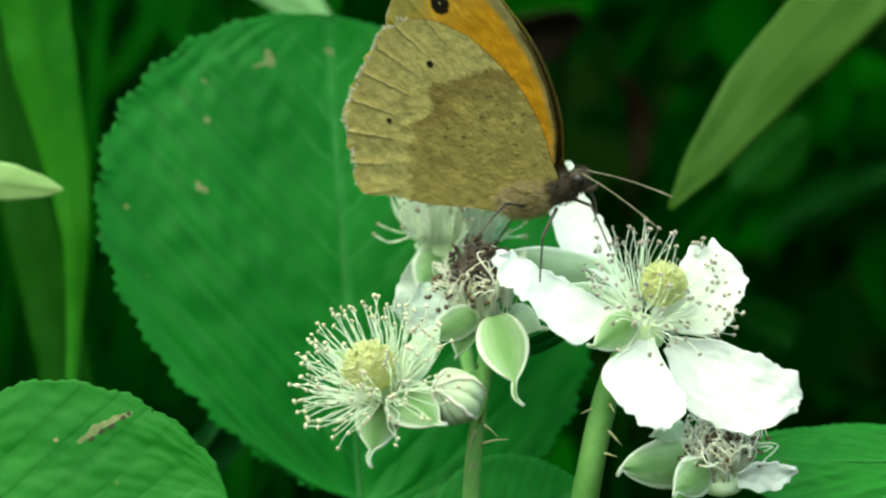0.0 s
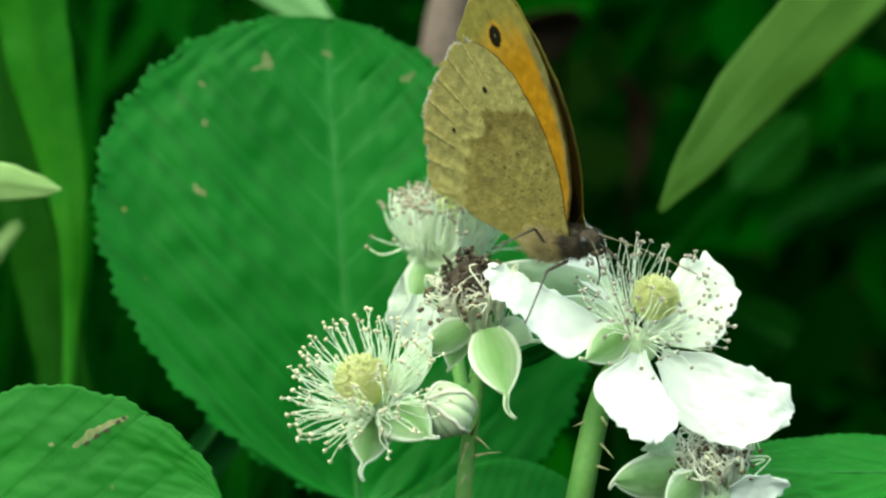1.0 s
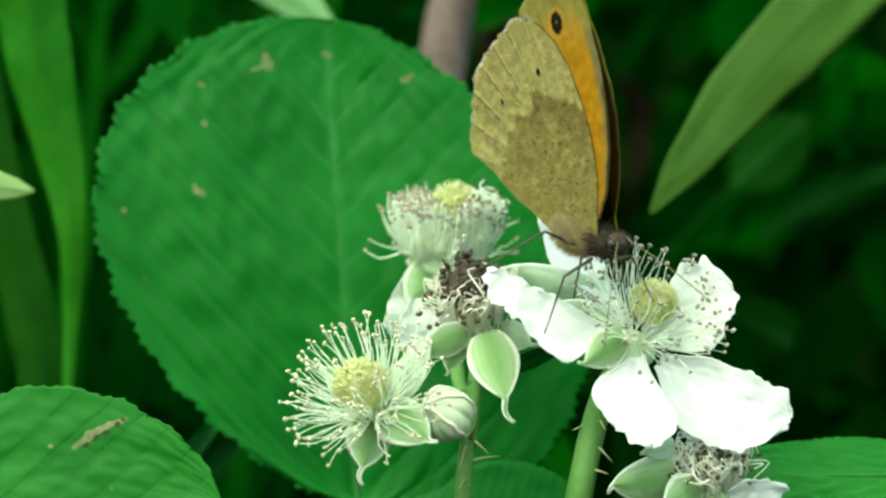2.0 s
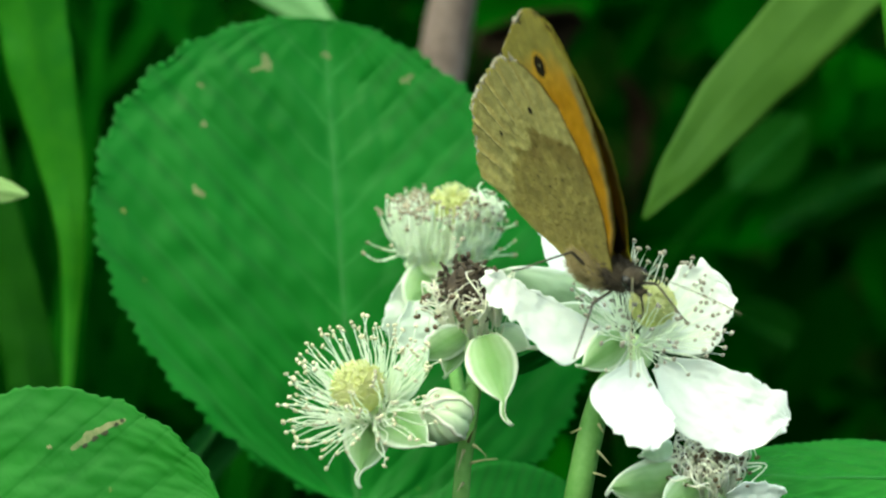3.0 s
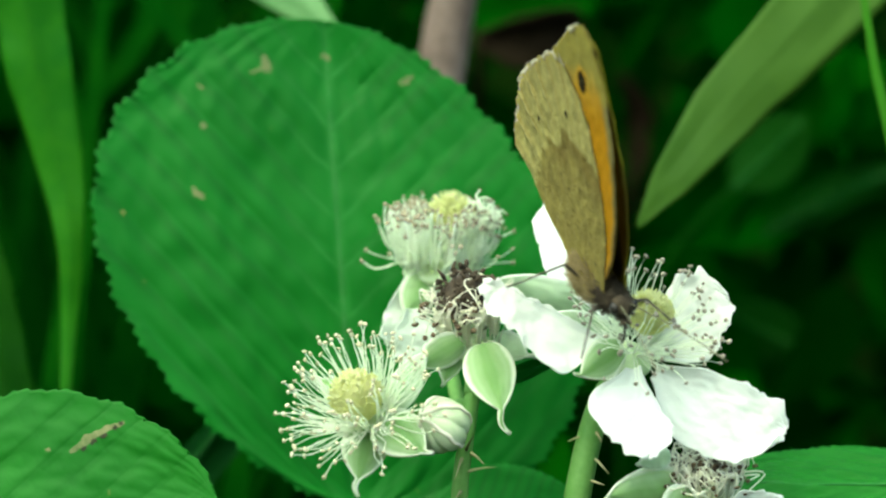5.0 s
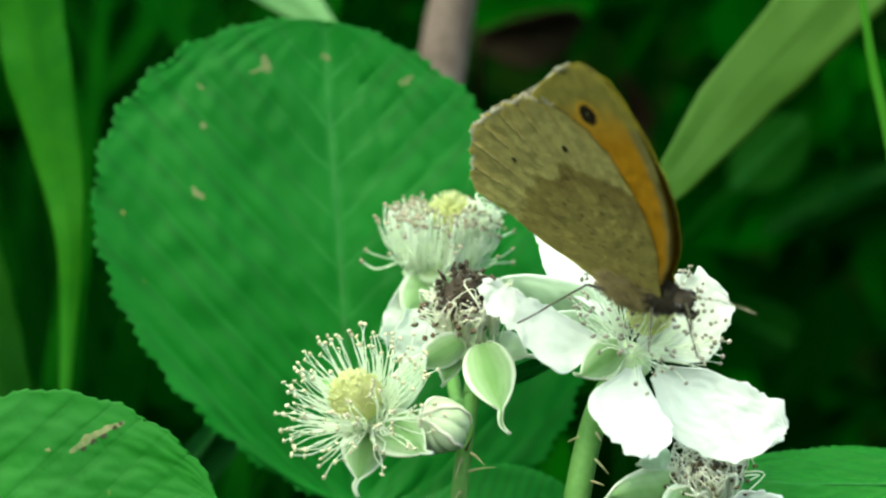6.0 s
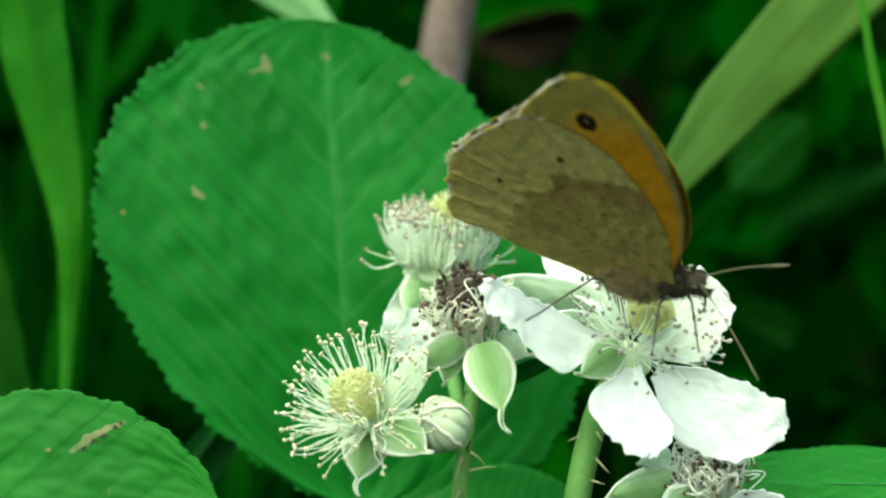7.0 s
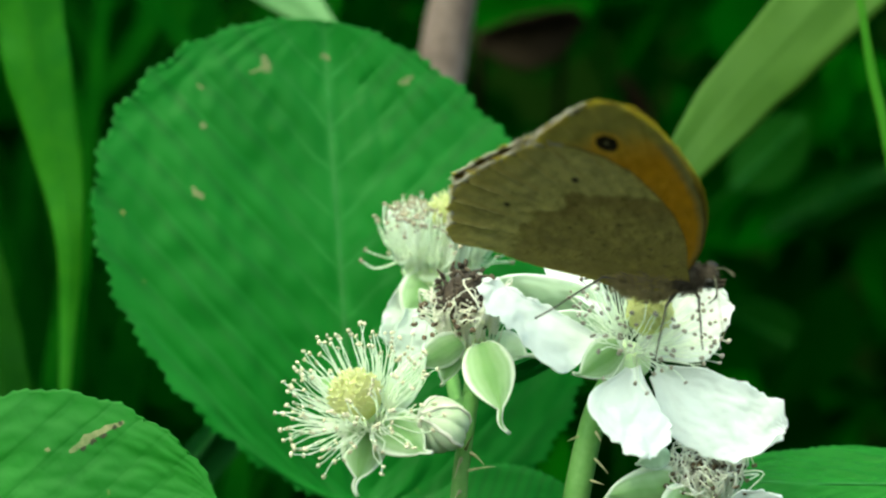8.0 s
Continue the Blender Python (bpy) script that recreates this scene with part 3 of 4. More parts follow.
    sepal_part(f, mm(-5.82, -2.00, -15.43), mm(-1.24, -4.00, -19.42), mm(-1.28, -0.95, -1.41), 0.12, -0.16, 2)
    sepal_part(f, mm(-4.84, 1.00, -14.72), mm(-1.05, 2.00, -9.24), mm(1.04, -0.44, -0.72), 0.12, -0.12, 3, material=SEPAL_FELT)
    sepal_part(f, mm(-7.99, 1.00, -14.46), mm(-12.35, 4.00, -11.44), mm(0.86, 0.43, 1.15), 0.2, 0.1, 4)

    # upright blossom farther back
    c, ax = mm(-0.65, 20.00, -2.03), Vector((0.08, -0.20, 0.98))
    f = flower_part(spray, c - ax * 0.4, ax, 3.4)
    pistil(f, mm(0.77, 19.00, 3.29), ax, 2.0, PISTIL, 150, 0.6)
    stamens(f, c + ax * 0.2, ax, 240, 4.3, (0, 18), (4.0, 6.2), 0.8, ANTHER_TAN, FILAMENT, curl=0.5, head=0.30, thin=0.12)
    stamens(f, c + ax * 0.4, ax, 54, 3.9, (24, 52), (4.0, 5.6), 0.8, ANTHER_TAN, FILAMENT, curl=1.5, head=0.30, thin=0.085)
    stamens(f, c + ax * 0.6, ax, 16, 3.9, (62, 104), (3.8, 5.4), 1.0, ANTHER_TAN, FILAMENT, curl=1.3, head=0.30, thin=0.085)
    stamens(f, mm(3.75, 18.00, 1.47), ax, 34, 1.2, (0, 50), (2.4, 3.6), 0.8, ANTHER_BROWN, FILAMENT, curl=0.6, dry=0.8, head=0.28, thin=0.075)
    sepal_part(f, mm(-1.49, 18.00, -2.48), mm(-3.88, 15.50, -7.26), mm(-1.45, -0.57, 0.72), 0.1, -0.1, 5)
    sepal_part(f, mm(0.49, 19.00, -2.20), mm(3.32, 19.00, -7.58), mm(-1.36, -0.46, -0.72), 0.2, -0.05, 6)
    petal_part(f, mm(-3.47, 18.00, -2.76), mm(-5.10, 15.00, -9.14), mm(-0.97, -0.40, 0.25), 3.3, (0.2, 0.5, 0.9, 1.1, 1.3, 1.1, 1.0), (0.7, 1.2, 1.6, 2.0, 1.9, 1.8, 0.9), curl=0.08, ruffle=0.09, cup=0.2, old=True)
    petal_part(f, mm(-2.87, 15.00, -5.80), mm(-2.86, 14.00, -11.22), mm(-1.00, -0.30, -0.00), 8.3, (0.7, 1.0, 1.6, 1.9, 1.7, 1.6, 1.6), (0.7, 1.5, 2.1, 2.2, 2.1, 1.9, 1.9), curl=0.0, ruffle=0.09, cup=0.2, old=True)

    # spent flower with a brown heart
    c, ax = mm(2.86, 6.00, -9.27), Vector((-0.10, -0.30, 0.95))
    f = flower_part(spray, c - ax * 0.3, ax, 2.2)
    withered_heart(f, mm(2.14, 4.60, -4.52), ax, 2.9)
    stamens(f, c + ax * 0.4, ax, 120, 2.7, (0, 30), (4.2, 6.0), 1.8, ANTHER_BROWN, DRY_FILAMENT, curl=0.6, dry=0.5, head=0.42, thin=0.08)
    sepal_part(f, mm(3.70, 2.00, -8.81), mm(5.94, -1.00, -17.37), mm(-1.99, -0.31, -0.53), 0.27, -0.12, 7)
    sepal_part(f, mm(1.81, 3.00, -8.64), mm(-2.64, 2.00, -11.14), mm(-0.67, -0.41, 1.18), 0.12, -0.02, 8)
    sepal_part(f, mm(4.98, 5.00, -8.54), mm(8.60, 6.00, -10.56), mm(-0.62, -0.64, -1.13), 0.22, -0.05, 9, material=SEPAL_FELT)
    sepal_part(f, mm(1.39, 4.50, -9.22), mm(-0.10, 3.50, -12.90), mm(-0.95, -0.31, 0.38), 0.14, -0.02, 10)

    # bud
    bm = bmesh.new()
    bc, bax = mm(0.05, -1.00, -16.27), Vector((-0.62, -0.62, 0.30)).normalized()
    ba, bb = across(bax)

    def skin(u, v):
        th, ph = math.pi * (0.02 + 0.96 * u), math.pi * v
        valley = abs(math.cos(ph * 2.5 + 0.5 * math.cos(th)))
        r = 2.55 * math.sin(th) * (1.03 - 0.16 * (1 - valley) ** 3)
        peak = max(-math.cos(th), 0) ** 8
        r *= 1 - 0.25 * peak
        return bc + bax * (-2.35 * math.cos(th) * (1 + 0.30 * peak)) + (ba * math.cos(ph) + bb * math.sin(ph)) * r
    sheet(bm, 34, 80, skin)
    bud = part("bud", bm, BUD, spray, "closed pale green bud with ridged seams")
    for k in range(5):
        bm = bmesh.new()
        line = []
        for i in range(21):
            u = 0.10 + 0.88 * i / 20
            v = (2 * k + 1) / 5 - 1 - 0.064 * math.cos(math.pi * (0.02 + 0.96 * u)) + 0.012 * math.sin(i * 1.3 + k)
            p = skin(u, v)
            line.append(p + (p - bc).normalized() * (0.05 + 0.10 * u))
        tube(bm, line, numbers([0.10, 0.16, 0.22, 0.18], 21), 6)
        part("seam", bm, BUD_RIM, bud, "raised downy rim")

    # open white blossom
    c, ax = mm(17.77, 1.00, -9.20), Vector((0.34, -0.52, 0.78))
    f = flower_part(spray, c - ax * 1.3, ax, 2.3)
    pistil(f, c + ax * 4.0 + mm(-0.1, 0.0, 0.1), ax, 2.4, PISTIL, 360, 0.26)
    stamens(f, c + ax * 0.3, ax, 100, 2.0, (18, 62), (5.4, 7.6), 0.8, ANTHER_GREY, FILAMENT, curl=0.18, head=0.30, thin=0.052)
    stamens(f, c + ax * 0.1, ax, 50, 1.8, (55, 86), (4.6, 6.8), 0.5, ANTHER_GREY, FILAMENT, curl=0.2, head=0.30, thin=0.052)
    petal_part(f, mm(15.04, 1.00, -8.57), mm(3.92, -3.00, -2.96), mm(0.45, 1.00, 0.89), 1.2, (0.4, 0.4, 0.6, 0.6, 0.6, 0.7, 0.5), (0.7, 4.1, 4.2, 3.6, 2.9, 2.3, 0.9), curl=0.02, ruffle=0.025, cup=0.12)
    petal_part(f, mm(15.77, 4.00, -6.38), mm(10.65, 12.00, 6.26), mm(0.91, 0.25, 0.40), 2.9, (0.5, 0.5, 0.9, 1.0, 0.6, 0.4, 0.4), (0.7, 1.8, 3.5, 3.9, 3.4, 3.2, 1.5), curl=0.05, ruffle=0.035, cup=0.14)
    petal_part(f, mm(18.40, 1.00, -9.10), mm(26.70, 0.00, -5.08), mm(-0.43, 0.45, 0.90), 4.1, (0.7, 1.4, 2.5, 3.6, 4.3, 3.9, 3.3), (0.7, 2.1, 3.0, 3.6, 3.2, 2.0, 1.3), curl=-0.05, ruffle=0.03, cup=0.2)
    petal_part(f, mm(19.44, -1.00, -11.21), mm(30.75, -6.00, -16.50), mm(0.43, -0.05, 0.91), 5.6, (0.7, 1.4, 2.2, 2.3, 2.4, 2.1, 1.9), (0.7, 3.0, 4.7, 5.0, 4.9, 4.2, 2.0), curl=0.02, ruffle=0.05, cup=0.12)
    petal_part(f, mm(17.58, -1.50, -10.78), mm(18.72, -6.50, -18.60), mm(-0.98, -0.25, -0.19), 6.4, (0.7, 4.0, 4.8, 4.4, 3.6, 2.5, 2.0), (0.7, 0.8, 1.3, 1.8, 2.3, 2.6, 1.8), curl=0.02, ruffle=0.03, cup=0.1)
    sepal_part(f, mm(16.47, -1.00, -9.02), mm(11.88, -3.00, -11.75), mm(-0.84, -0.32, 1.34), 0.1, -0.16, 11)
    sepal_part(f, mm(15.37, 6.00, -6.43), mm(4.95, 6.00, -2.40), mm(0.62, -1.03, 1.60), 0.06, -0.05, 9.1, material=SEPAL_FELT)
    sepal_part(f, mm(15.54, 3.00, -7.79), mm(9.87, 3.00, -5.98), mm(0.26, -0.59, 0.81), 0.1, 0.02, 12, material=SEPAL_FELT)
    sepal_part(f, mm(20.91, -2.00, -18.96), mm(17.57, -3.00, -19.50), mm(-0.17, -0.27, 0.90), 0.1, -0.12, 16, material=SEPAL_FELT)

    # spent flower under the open one
    c, ax = mm(24.82, 2.00, -23.76), Vector((-0.10, -0.42, 0.90))
    f = flower_part(spray, c - ax * 0.3, ax, 2.4)
    pistil(f, mm(24.69, 0.80, -20.49), ax, 1.7, ANTHER_GREY, 90, 0.8)
    stamens(f, c + ax * 0.4, ax, 130, 2.5, (2, 38), (4.2, 5.8), 1.4, ANTHER_BROWN, DRY_FILAMENT, curl=0.6, dry=0.55, head=0.30, thin=0.085)
    sepal_part(f, mm(22.67, 0.00, -22.25), mm(14.46, -3.00, -22.39), mm(-0.11, -0.62, 2.08), 0.06, -0.08, 14)
    sepal_part(f, mm(23.25, -1.00, -22.79), mm(19.19, -4.00, -24.72), mm(-0.88, -0.70, 1.50), 0.1, -0.12, 15)
    petal_part(f, mm(25.96, -1.00, -23.99), mm(31.00, -3.00, -22.91), mm(-0.16, -0.50, 0.99), 7.7, (0.7, 1.1, 1.4, 1.4, 1.1, 0.7, 0.3), (0.7, 0.9, 1.4, 1.6, 1.4, 1.2, 1.1), curl=0.1, ruffle=0.08, cup=0.2)
    return spray


# ---------------------------------------------------------------- butterfly (x ahead, y to its left, z up)
HIND = [(0.2, 1.5), (0.0, 3.2), (-0.7, 5.8), (-1.9, 8.4), (-3.6, 10.6), (-5.3, 12.5), (-7.7, 14.1), (-10.2, 15.0), (-12.8, 14.9), (-14.9, 13.9),
        (-16.8, 12.0), (-18.0, 10.6), (-19.5, 8.5), (-20.6, 7.0), (-21.1, 4.5), (-21.0, 2.0), (-20.8, -1.3), (-17.4, -1.9), (-14.0, -2.9),
        (-9.7, -3.4), (-5.8, -4.1), (-2.8, -4.3), (0.4, -2.8)]
FORE = [(0.6, 0.5), (1.3, 3.6), (1.25, 7.2), (0.6, 10.6), (-0.9, 14.2), (-2.7, 17.3), (-5.0, 20.2), (-7.2, 21.6), (-9.0, 21.7), (-10.7, 20.4), (-12.6, 17.8),
        (-14.2, 15.0), (-14.6, 13.2), (-13.5, 9.0), (-9.0, 4.0), (-4.0, 0.0), (-1.0, -1.0)]


def polar(x, z):
    return math.degrees(math.atan2(z, -x)), math.hypot(x, z)


def hind_tint(x, z, upper):
    th, r = polar(x, z)
    n1 = noise.noise(Vector((x, z, 1)) * 0.9)
    n2 = noise.noise(Vector((x, z, 4)) * 3.2)
    if upper:
        c = Vector((0.035, 0.024, 0.015))
        return c * (1 + 0.3 * n1)
    band = float(np.interp(th, [-2, 3.9, 10.4, 16.4, 20.4, 24.8, 31.7, 35.0, 39.4, 46.3, 71, 80], [15.6, 14.6, 15.1, 14.1, 14.8, 13.3, 12.7, 14.0, 13.8, 12.2, 10.1, 9.9]))
    s = min(max((r - band - 0.55 * n2 - 0.5 * n1) / 0.4 + 0.5, 0), 1)
    tone = noise.fractal(Vector((x, z, 31)) * 0.45, 0.8, 2.0, 5)
    inner = Vector((0.375, 0.318, 0.145)) * (1 + 0.12 * n1 + 0.08 * n2 + 0.20 * tone)
    outer = Vector((0.505, 0.452, 0.245)) * (1 + 0.12 * n1 + 0.10 * n2 + 0.22 * tone)
    deep = min(max(1.15 - (band - r) / 3.6 + 0.5 * n1, 0), 1) * min(max((th - 14) / 14, 0), 1)
    inner = inner.lerp(Vector((0.215, 0.158, 0.066)), deep * 0.62)
    c = inner.lerp(outer, s)
    pale = max(1 - abs(r - band - 0.7) / 0.7, 0) * (0.4 + 1.3 * n2) * (1 if th > 12 else 0.4)
    c = c.lerp(Vector((0.66, 0.60, 0.31)), min(max(pale, 0), 1) * 0.6)
    n3 = noise.fractal(Vector((x, z, 12)) * 1.1, 0.7, 2.0, 4)
    c = c * (1 + 0.12 * n3)
    if s > 0.5:
        c = c.lerp(Vector((0.60, 0.55, 0.29)), min(max(n3 * 1.1, 0), 0.6))
    streak = noise.noise(Vector((th * 0.42, r * 0.33, 21)))
    c = c * (1 + 0.22 * streak * (1 if s > 0.5 else 0.6))
    for sx, sz, sr in ((-10.4, 10.65, 0.36), (-16.1, 5.5, 0.30)):
        d = math.hypot(x - sx, z - sz)
        if d < sr:
            return Vector((0.012, 0.010, 0.008))
    fleck = noise.noise(Vector((x * 1.1 + z * 0.8, z * 3.1 - x * 0.9, 9)))
    if fleck > 0.56 - 0.12 * min(max((x + 12) / 10, 0), 1) and r < band and th > 8:
        c = c * 0.45
    light = noise.noise(Vector((x * 1.3 + z * 0.9, z * 2.9 - x * 0.8, 17)))
    if light > 0.48:
        c = c.lerp(Vector((0.66, 0.61, 0.36)), 0.5 if s > 0.5 else 0.25)
    # veins: a pale ridge, its flank's shade painted into the tint, from the margin inwards
    lane = (th * 0.115 + 0.02 * n1) % 1.0 - 0.5
    start = band + 1.6 + 2.6 * noise.noise(Vector((math.floor(th * 0.115) * 3.7, 5, 1)))
    if r > start:
        fade = min((r - start) / 1.5, 1.0)
        if 0 < lane < 0.05:
            c = c.lerp(Vector((0.68, 0.62, 0.40)), 0.7 * fade)
        elif -0.075 < lane <= 0:
            c = c * (1 - 0.32 * fade * (1 if th < 32 else 0.7))
        elif 0.05 <= lane < 0.3:
            c = c.lerp(Vector((0.42, 0.30, 0.11)), 0.45 * fade * (1 - (lane - 0.05) / 0.25))
    return c


def fore_tint(x, z, upper):
    th, r = polar(x, z)
    n1 = noise.noise(Vector((x, z, 2)) * 0.9)
    n2 = noise.noise(Vector((x, z, 5)) * 3.0)
    costa = 9.0
    for (ax, az), (bx, bz) in zip(FORE[0:7], FORE[1:8]):
        t = min(max(((x - ax) * (bx - ax) + (z - az) * (bz - az)) / ((bx - ax) ** 2 + (bz - az) ** 2), 0), 1)
        costa = min(costa, math.hypot(x - ax - t * (bx - ax), z - az - t * (bz - az)))
    reach = -0.43 * x + 0.9 * z
    if upper:
        return Vector((0.12, 0.09, 0.055)) if costa < 0.15 else Vector((0.030, 0.021, 0.013)) * (1 + 0.3 * n1)
    strip = 0.22 + 0.052 * max(reach, 0)
    s = min(max((costa - strip + 0.15 * n2) / 0.7 + 0.5, 0), 1) * min(max((19.9 - reach - 0.25 * max(-x - 9, 0) + 0.4 * n1) / 2.6, 0), 1)
    rim = Vector((0.400, 0.355, 0.130)) * (1 + 0.2 * n1 + 0.2 * n2)
    if costa < strip + 0.2 and reach < 17:
        rim = Vector((0.27, 0.245, 0.155)) * (1 + 0.2 * n2)
    if costa < 0.22 and reach < 12:
        rim = Vector((0.07, 0.055, 0.035))
    orange = Vector((0.640, 0.325, 0.026)).lerp(Vector((0.62, 0.40, 0.09)), min(max((reach - 15) / 4, 0), 1)) * (1 + 0.12 * n1)
    c = rim.lerp(orange, s)
    d = math.hypot((x + 8.1) * 1.0, (z - 16.25) * 0.9)
    if d < 1.55:
        c = c.lerp(Vector((0.72, 0.42, 0.06)), min((1.55 - d) / 0.5, 1))
    if d < 0.98:
        c = Vector((0.016, 0.012, 0.008))
    if d < 0.13:
        c = Vector((0.55, 0.53, 0.48))
    return c


def sign_out(r):
    return min(max((r - 15) / 5, 0.0), 1.0)


def wing_bmesh(outline, tint, sign, centre, nr, na, margin):
    """A wing in two layers, under and upper side; the pattern is stored as a colour."""
    bm = bmesh.new()
    col = bm.verts.layers.float_color.new("tint")
    path = spline([Vector((x, 0, z)) for x, z in outline] + [Vector((outline[0][0], 0, outline[0][1]))], na + 1)
    c = Vector((centre[0], 0, centre[1]))
    for layer, upper in ((-0.05, False), (0.05, True)):
        rows = []
        for k in range(na):
            p = path[k]
            th, r = polar(p.x, p.z)
            fray = 0.0
            if margin[0] < th < margin[1] and r > 12:
                ease = min((th - margin[0]) / 4, (margin[1] - th) / 6, 1.0) * margin[2]
                fray = ease * (0.30 * math.cos(th * 0.115 * math.tau) + 0.42 * noise.noise(Vector((th * 0.9, sign, 3.0))) + 0.30 * noise.noise(Vector((th * 4.0, sign, 8.0))))
            rim = c + (p - c) * (1 + fray / max((p - c).length, 1))
            row = []
            for i in range(1, nr + 1):
                q = c + (rim - c) * (i / nr)
                th2, r2 = polar(q.x, q.z)
                vein = abs((th2 * 0.115) % 1.0 - 0.5)
                ripple = -0.11 * sign_out(r2) * max(1 - vein * 8, 0) + 0.03 * sign_out(r2) * math.cos(th2 * 0.115 * math.tau) + 0.06 * noise.noise(Vector((q.x, q.z, 1)) * 0.35) + 0.09 * noise.noise(Vector((q.x, q.z, 7)) * 1.1) + 0.045 * noise.noise(Vector((q.x, q.z, 9)) * 3.0)
                y = layer + ripple
                v = bm.verts.new((q.x, y * sign, q.z))
                t = tint(q.x, q.z, upper)
                if i == nr and not upper and r2 > 12:
                    t = Vector((0.42, 0.36, 0.24))
                v[col] = (max(t.x, 0.004), max(t.y, 0.004), max(t.z, 0.003), 1.0)
                row.append(v)
            rows.append(row)
        for k in range(na):
            r0, r1 = rows[k], rows[(k + 1) % na]
            for i in range(nr - 1):
                bm.faces.new((r0[i], r0[i + 1], r1[i + 1], r1[i]))
        bm.faces.new([r[0] for r in rows])
    return bm


def fur(bm, centre, axis, r, length, count, hair, sweep):
    a, b = across(axis)
    axis = axis.normalized()
    for i in range(count):
        t = rnd(-0.95, 0.95)
        ph = rnd(0, math.tau)
        s = math.sqrt(1 - t * t)
        out = a * math.cos(ph) + b * math.sin(ph)
        p = centre + axis * t * length + out * s * r
        d = (out * s + axis * t * 0.6 + sweep * 0.8 + Vector((rnd(-1, 1), rnd(-1, 1), rnd(-1, 1))) * 0.35).normalized()
        q = p + d * hair * rnd(0.5, 1.1)
        tube(bm, [p - d * 0.1, (p + q) / 2 + Vector((0, 0, -0.05)), q], [0.035, 0.026, 0.006], 3)


def build_butterfly():
    ob = thing("butterfly", Vector(), "brown and orange butterfly with frayed closed wings feeding on a blossom", "butterfly")
    back = Vector((-1, 0, 0.1))
    bm = bmesh.new()
    blob(bm, mm(0.1, 0.95, -2.2), mm(1, 0, 0.12), 1.4, 2.0, 16, 12, 0.03)
    thorax = part("thorax", bm, FUR, ob)
    bm = bmesh.new()
    fur(bm, mm(0.1, 0.95, -2.2), mm(1, 0, 0.12), 1.4, 2.0, 900, 0.75, back)
    part("fur", bm, FUR, thorax, "brown fur", kind="stuff")
    bm = bmesh.new()
    fur(bm, mm(-2.9, 0.35, -2.9), mm(1, 0, 0.1), 1.35, 3.0, 2600, 1.2, back * 1.3)
    part("fur", bm, TAN_FUR, thorax, "tan fur under the wing roots", kind="stuff")
    bm = bmesh.new()
    pts = [mm(-1.5 - 0.85 * i, 0.55, -2.3 + 0.1 * i) for i in range(13)]
    tube(bm, pts, [0.6 - 0.02 * i + 0.03 * (i % 2) for i in range(9)] + [0.42, 0.35, 0.25, 0.1], 12)
    part("abdomen", bm, TAN_FUR, ob)
    bm = bmesh.new()
    blob(bm, mm(2.2, 1.05, -1.6), mm(1, 0, -0.2), 1.15, 1.0, 12, 8, 0.04)
    head = part("head", bm, FUR, ob)
    bm = bmesh.new()
    fur(bm, mm(2.2, 1.05, -1.6), mm(1, 0, -0.2), 1.15, 1.0, 300, 0.4, mm(0.5, 0, 0.2))
    for k in (-0.25, 0.25):
        tube(bm, spline([mm(2.7, 1.05 + k, -2.5), mm(3.5, 1.05 + k, -2.5), mm(3.9, 1.05 + k, -2.0)], 6), numbers([0.3, 0.28, 0.05], 6), 6)
    part("fur", bm, FUR, head, "dark fur and palps", kind="stuff")
    for y in (0.15, 1.95):
        bm = bmesh.new()
        blob(bm, mm(2.45, y, -1.4), mm(0, 1, 0), 0.62, 0.42, 12, 8)
        part("eye", bm, EYE_DARK, head)
    bm = bmesh.new()
    tube(bm, spline([mm(3.0, 1.05, -2.7), mm(3.3, 1.05, -3.8), mm(3.2, 1.05, -5.0), mm(2.8, 1.05, -5.8)], 12), numbers([0.14, 0.1, 0.07], 12), 6)
    part("proboscis", bm, LEG, head)
    for sign, y, lean in ((1, 0.0, 0.0), (-1, 1.9, 4.2)):
        fw = part("forewing", wing_bmesh(FORE, fore_tint, sign, (-3.0, 5.0), 80, 240, (40, 68, 0.15)), WING, ob, "orange forewing with a black white-pupilled eyespot")
        fw.matrix_local = pose(0, (y + 0.13 * sign) * 0.001, 0, lean)
        hw = part("hindwing", wing_bmesh(HIND, hind_tint, sign, (-5.0, 2.0), 130, 480, (-3, 52, 1.0)), WING, ob, "tan hindwing with a darker base and frayed edge")
        hw.matrix_local = pose(0, y * 0.001, 0, lean)
        for wing, outline, lo, hi, hair in ((fw, FORE, 44, 64, 0.45), (hw, HIND, -3, 52, 1.0)):
            bm = bmesh.new()
            path = spline([Vector((x, 0, z)) for x, z in outline], 700)
            for p, q in zip(path, path[1:]):
                th, r = polar(p.x, p.z)
                if lo < th < hi and r > 12:
                    out = (q - p).cross(Vector((0, 1, 0))).normalized()
                    if out.dot(p - Vector((-6, 0, 6))) < 0:
                        out = -out
                    keep = 0.5 + noise.noise(Vector((th * 0.6, 2.0, r)))
                    d = (out + Vector((rnd(-0.5, 0.5), rnd(-0.4, 0.4), rnd(-0.5, 0.5)))).normalized() * rnd(0.3, 0.75) * max(keep, 0.15) * hair
                    p = p - out * 0.3
                    tube(bm, [p, p + d * 0.6 + out * 0.3, p + d + out * 0.3], [0.06, 0.05, 0.015], 3)
            part("fringe", bm, FRINGE, wing, "pale frayed fringe of scales", kind="stuff")
    limbs = []
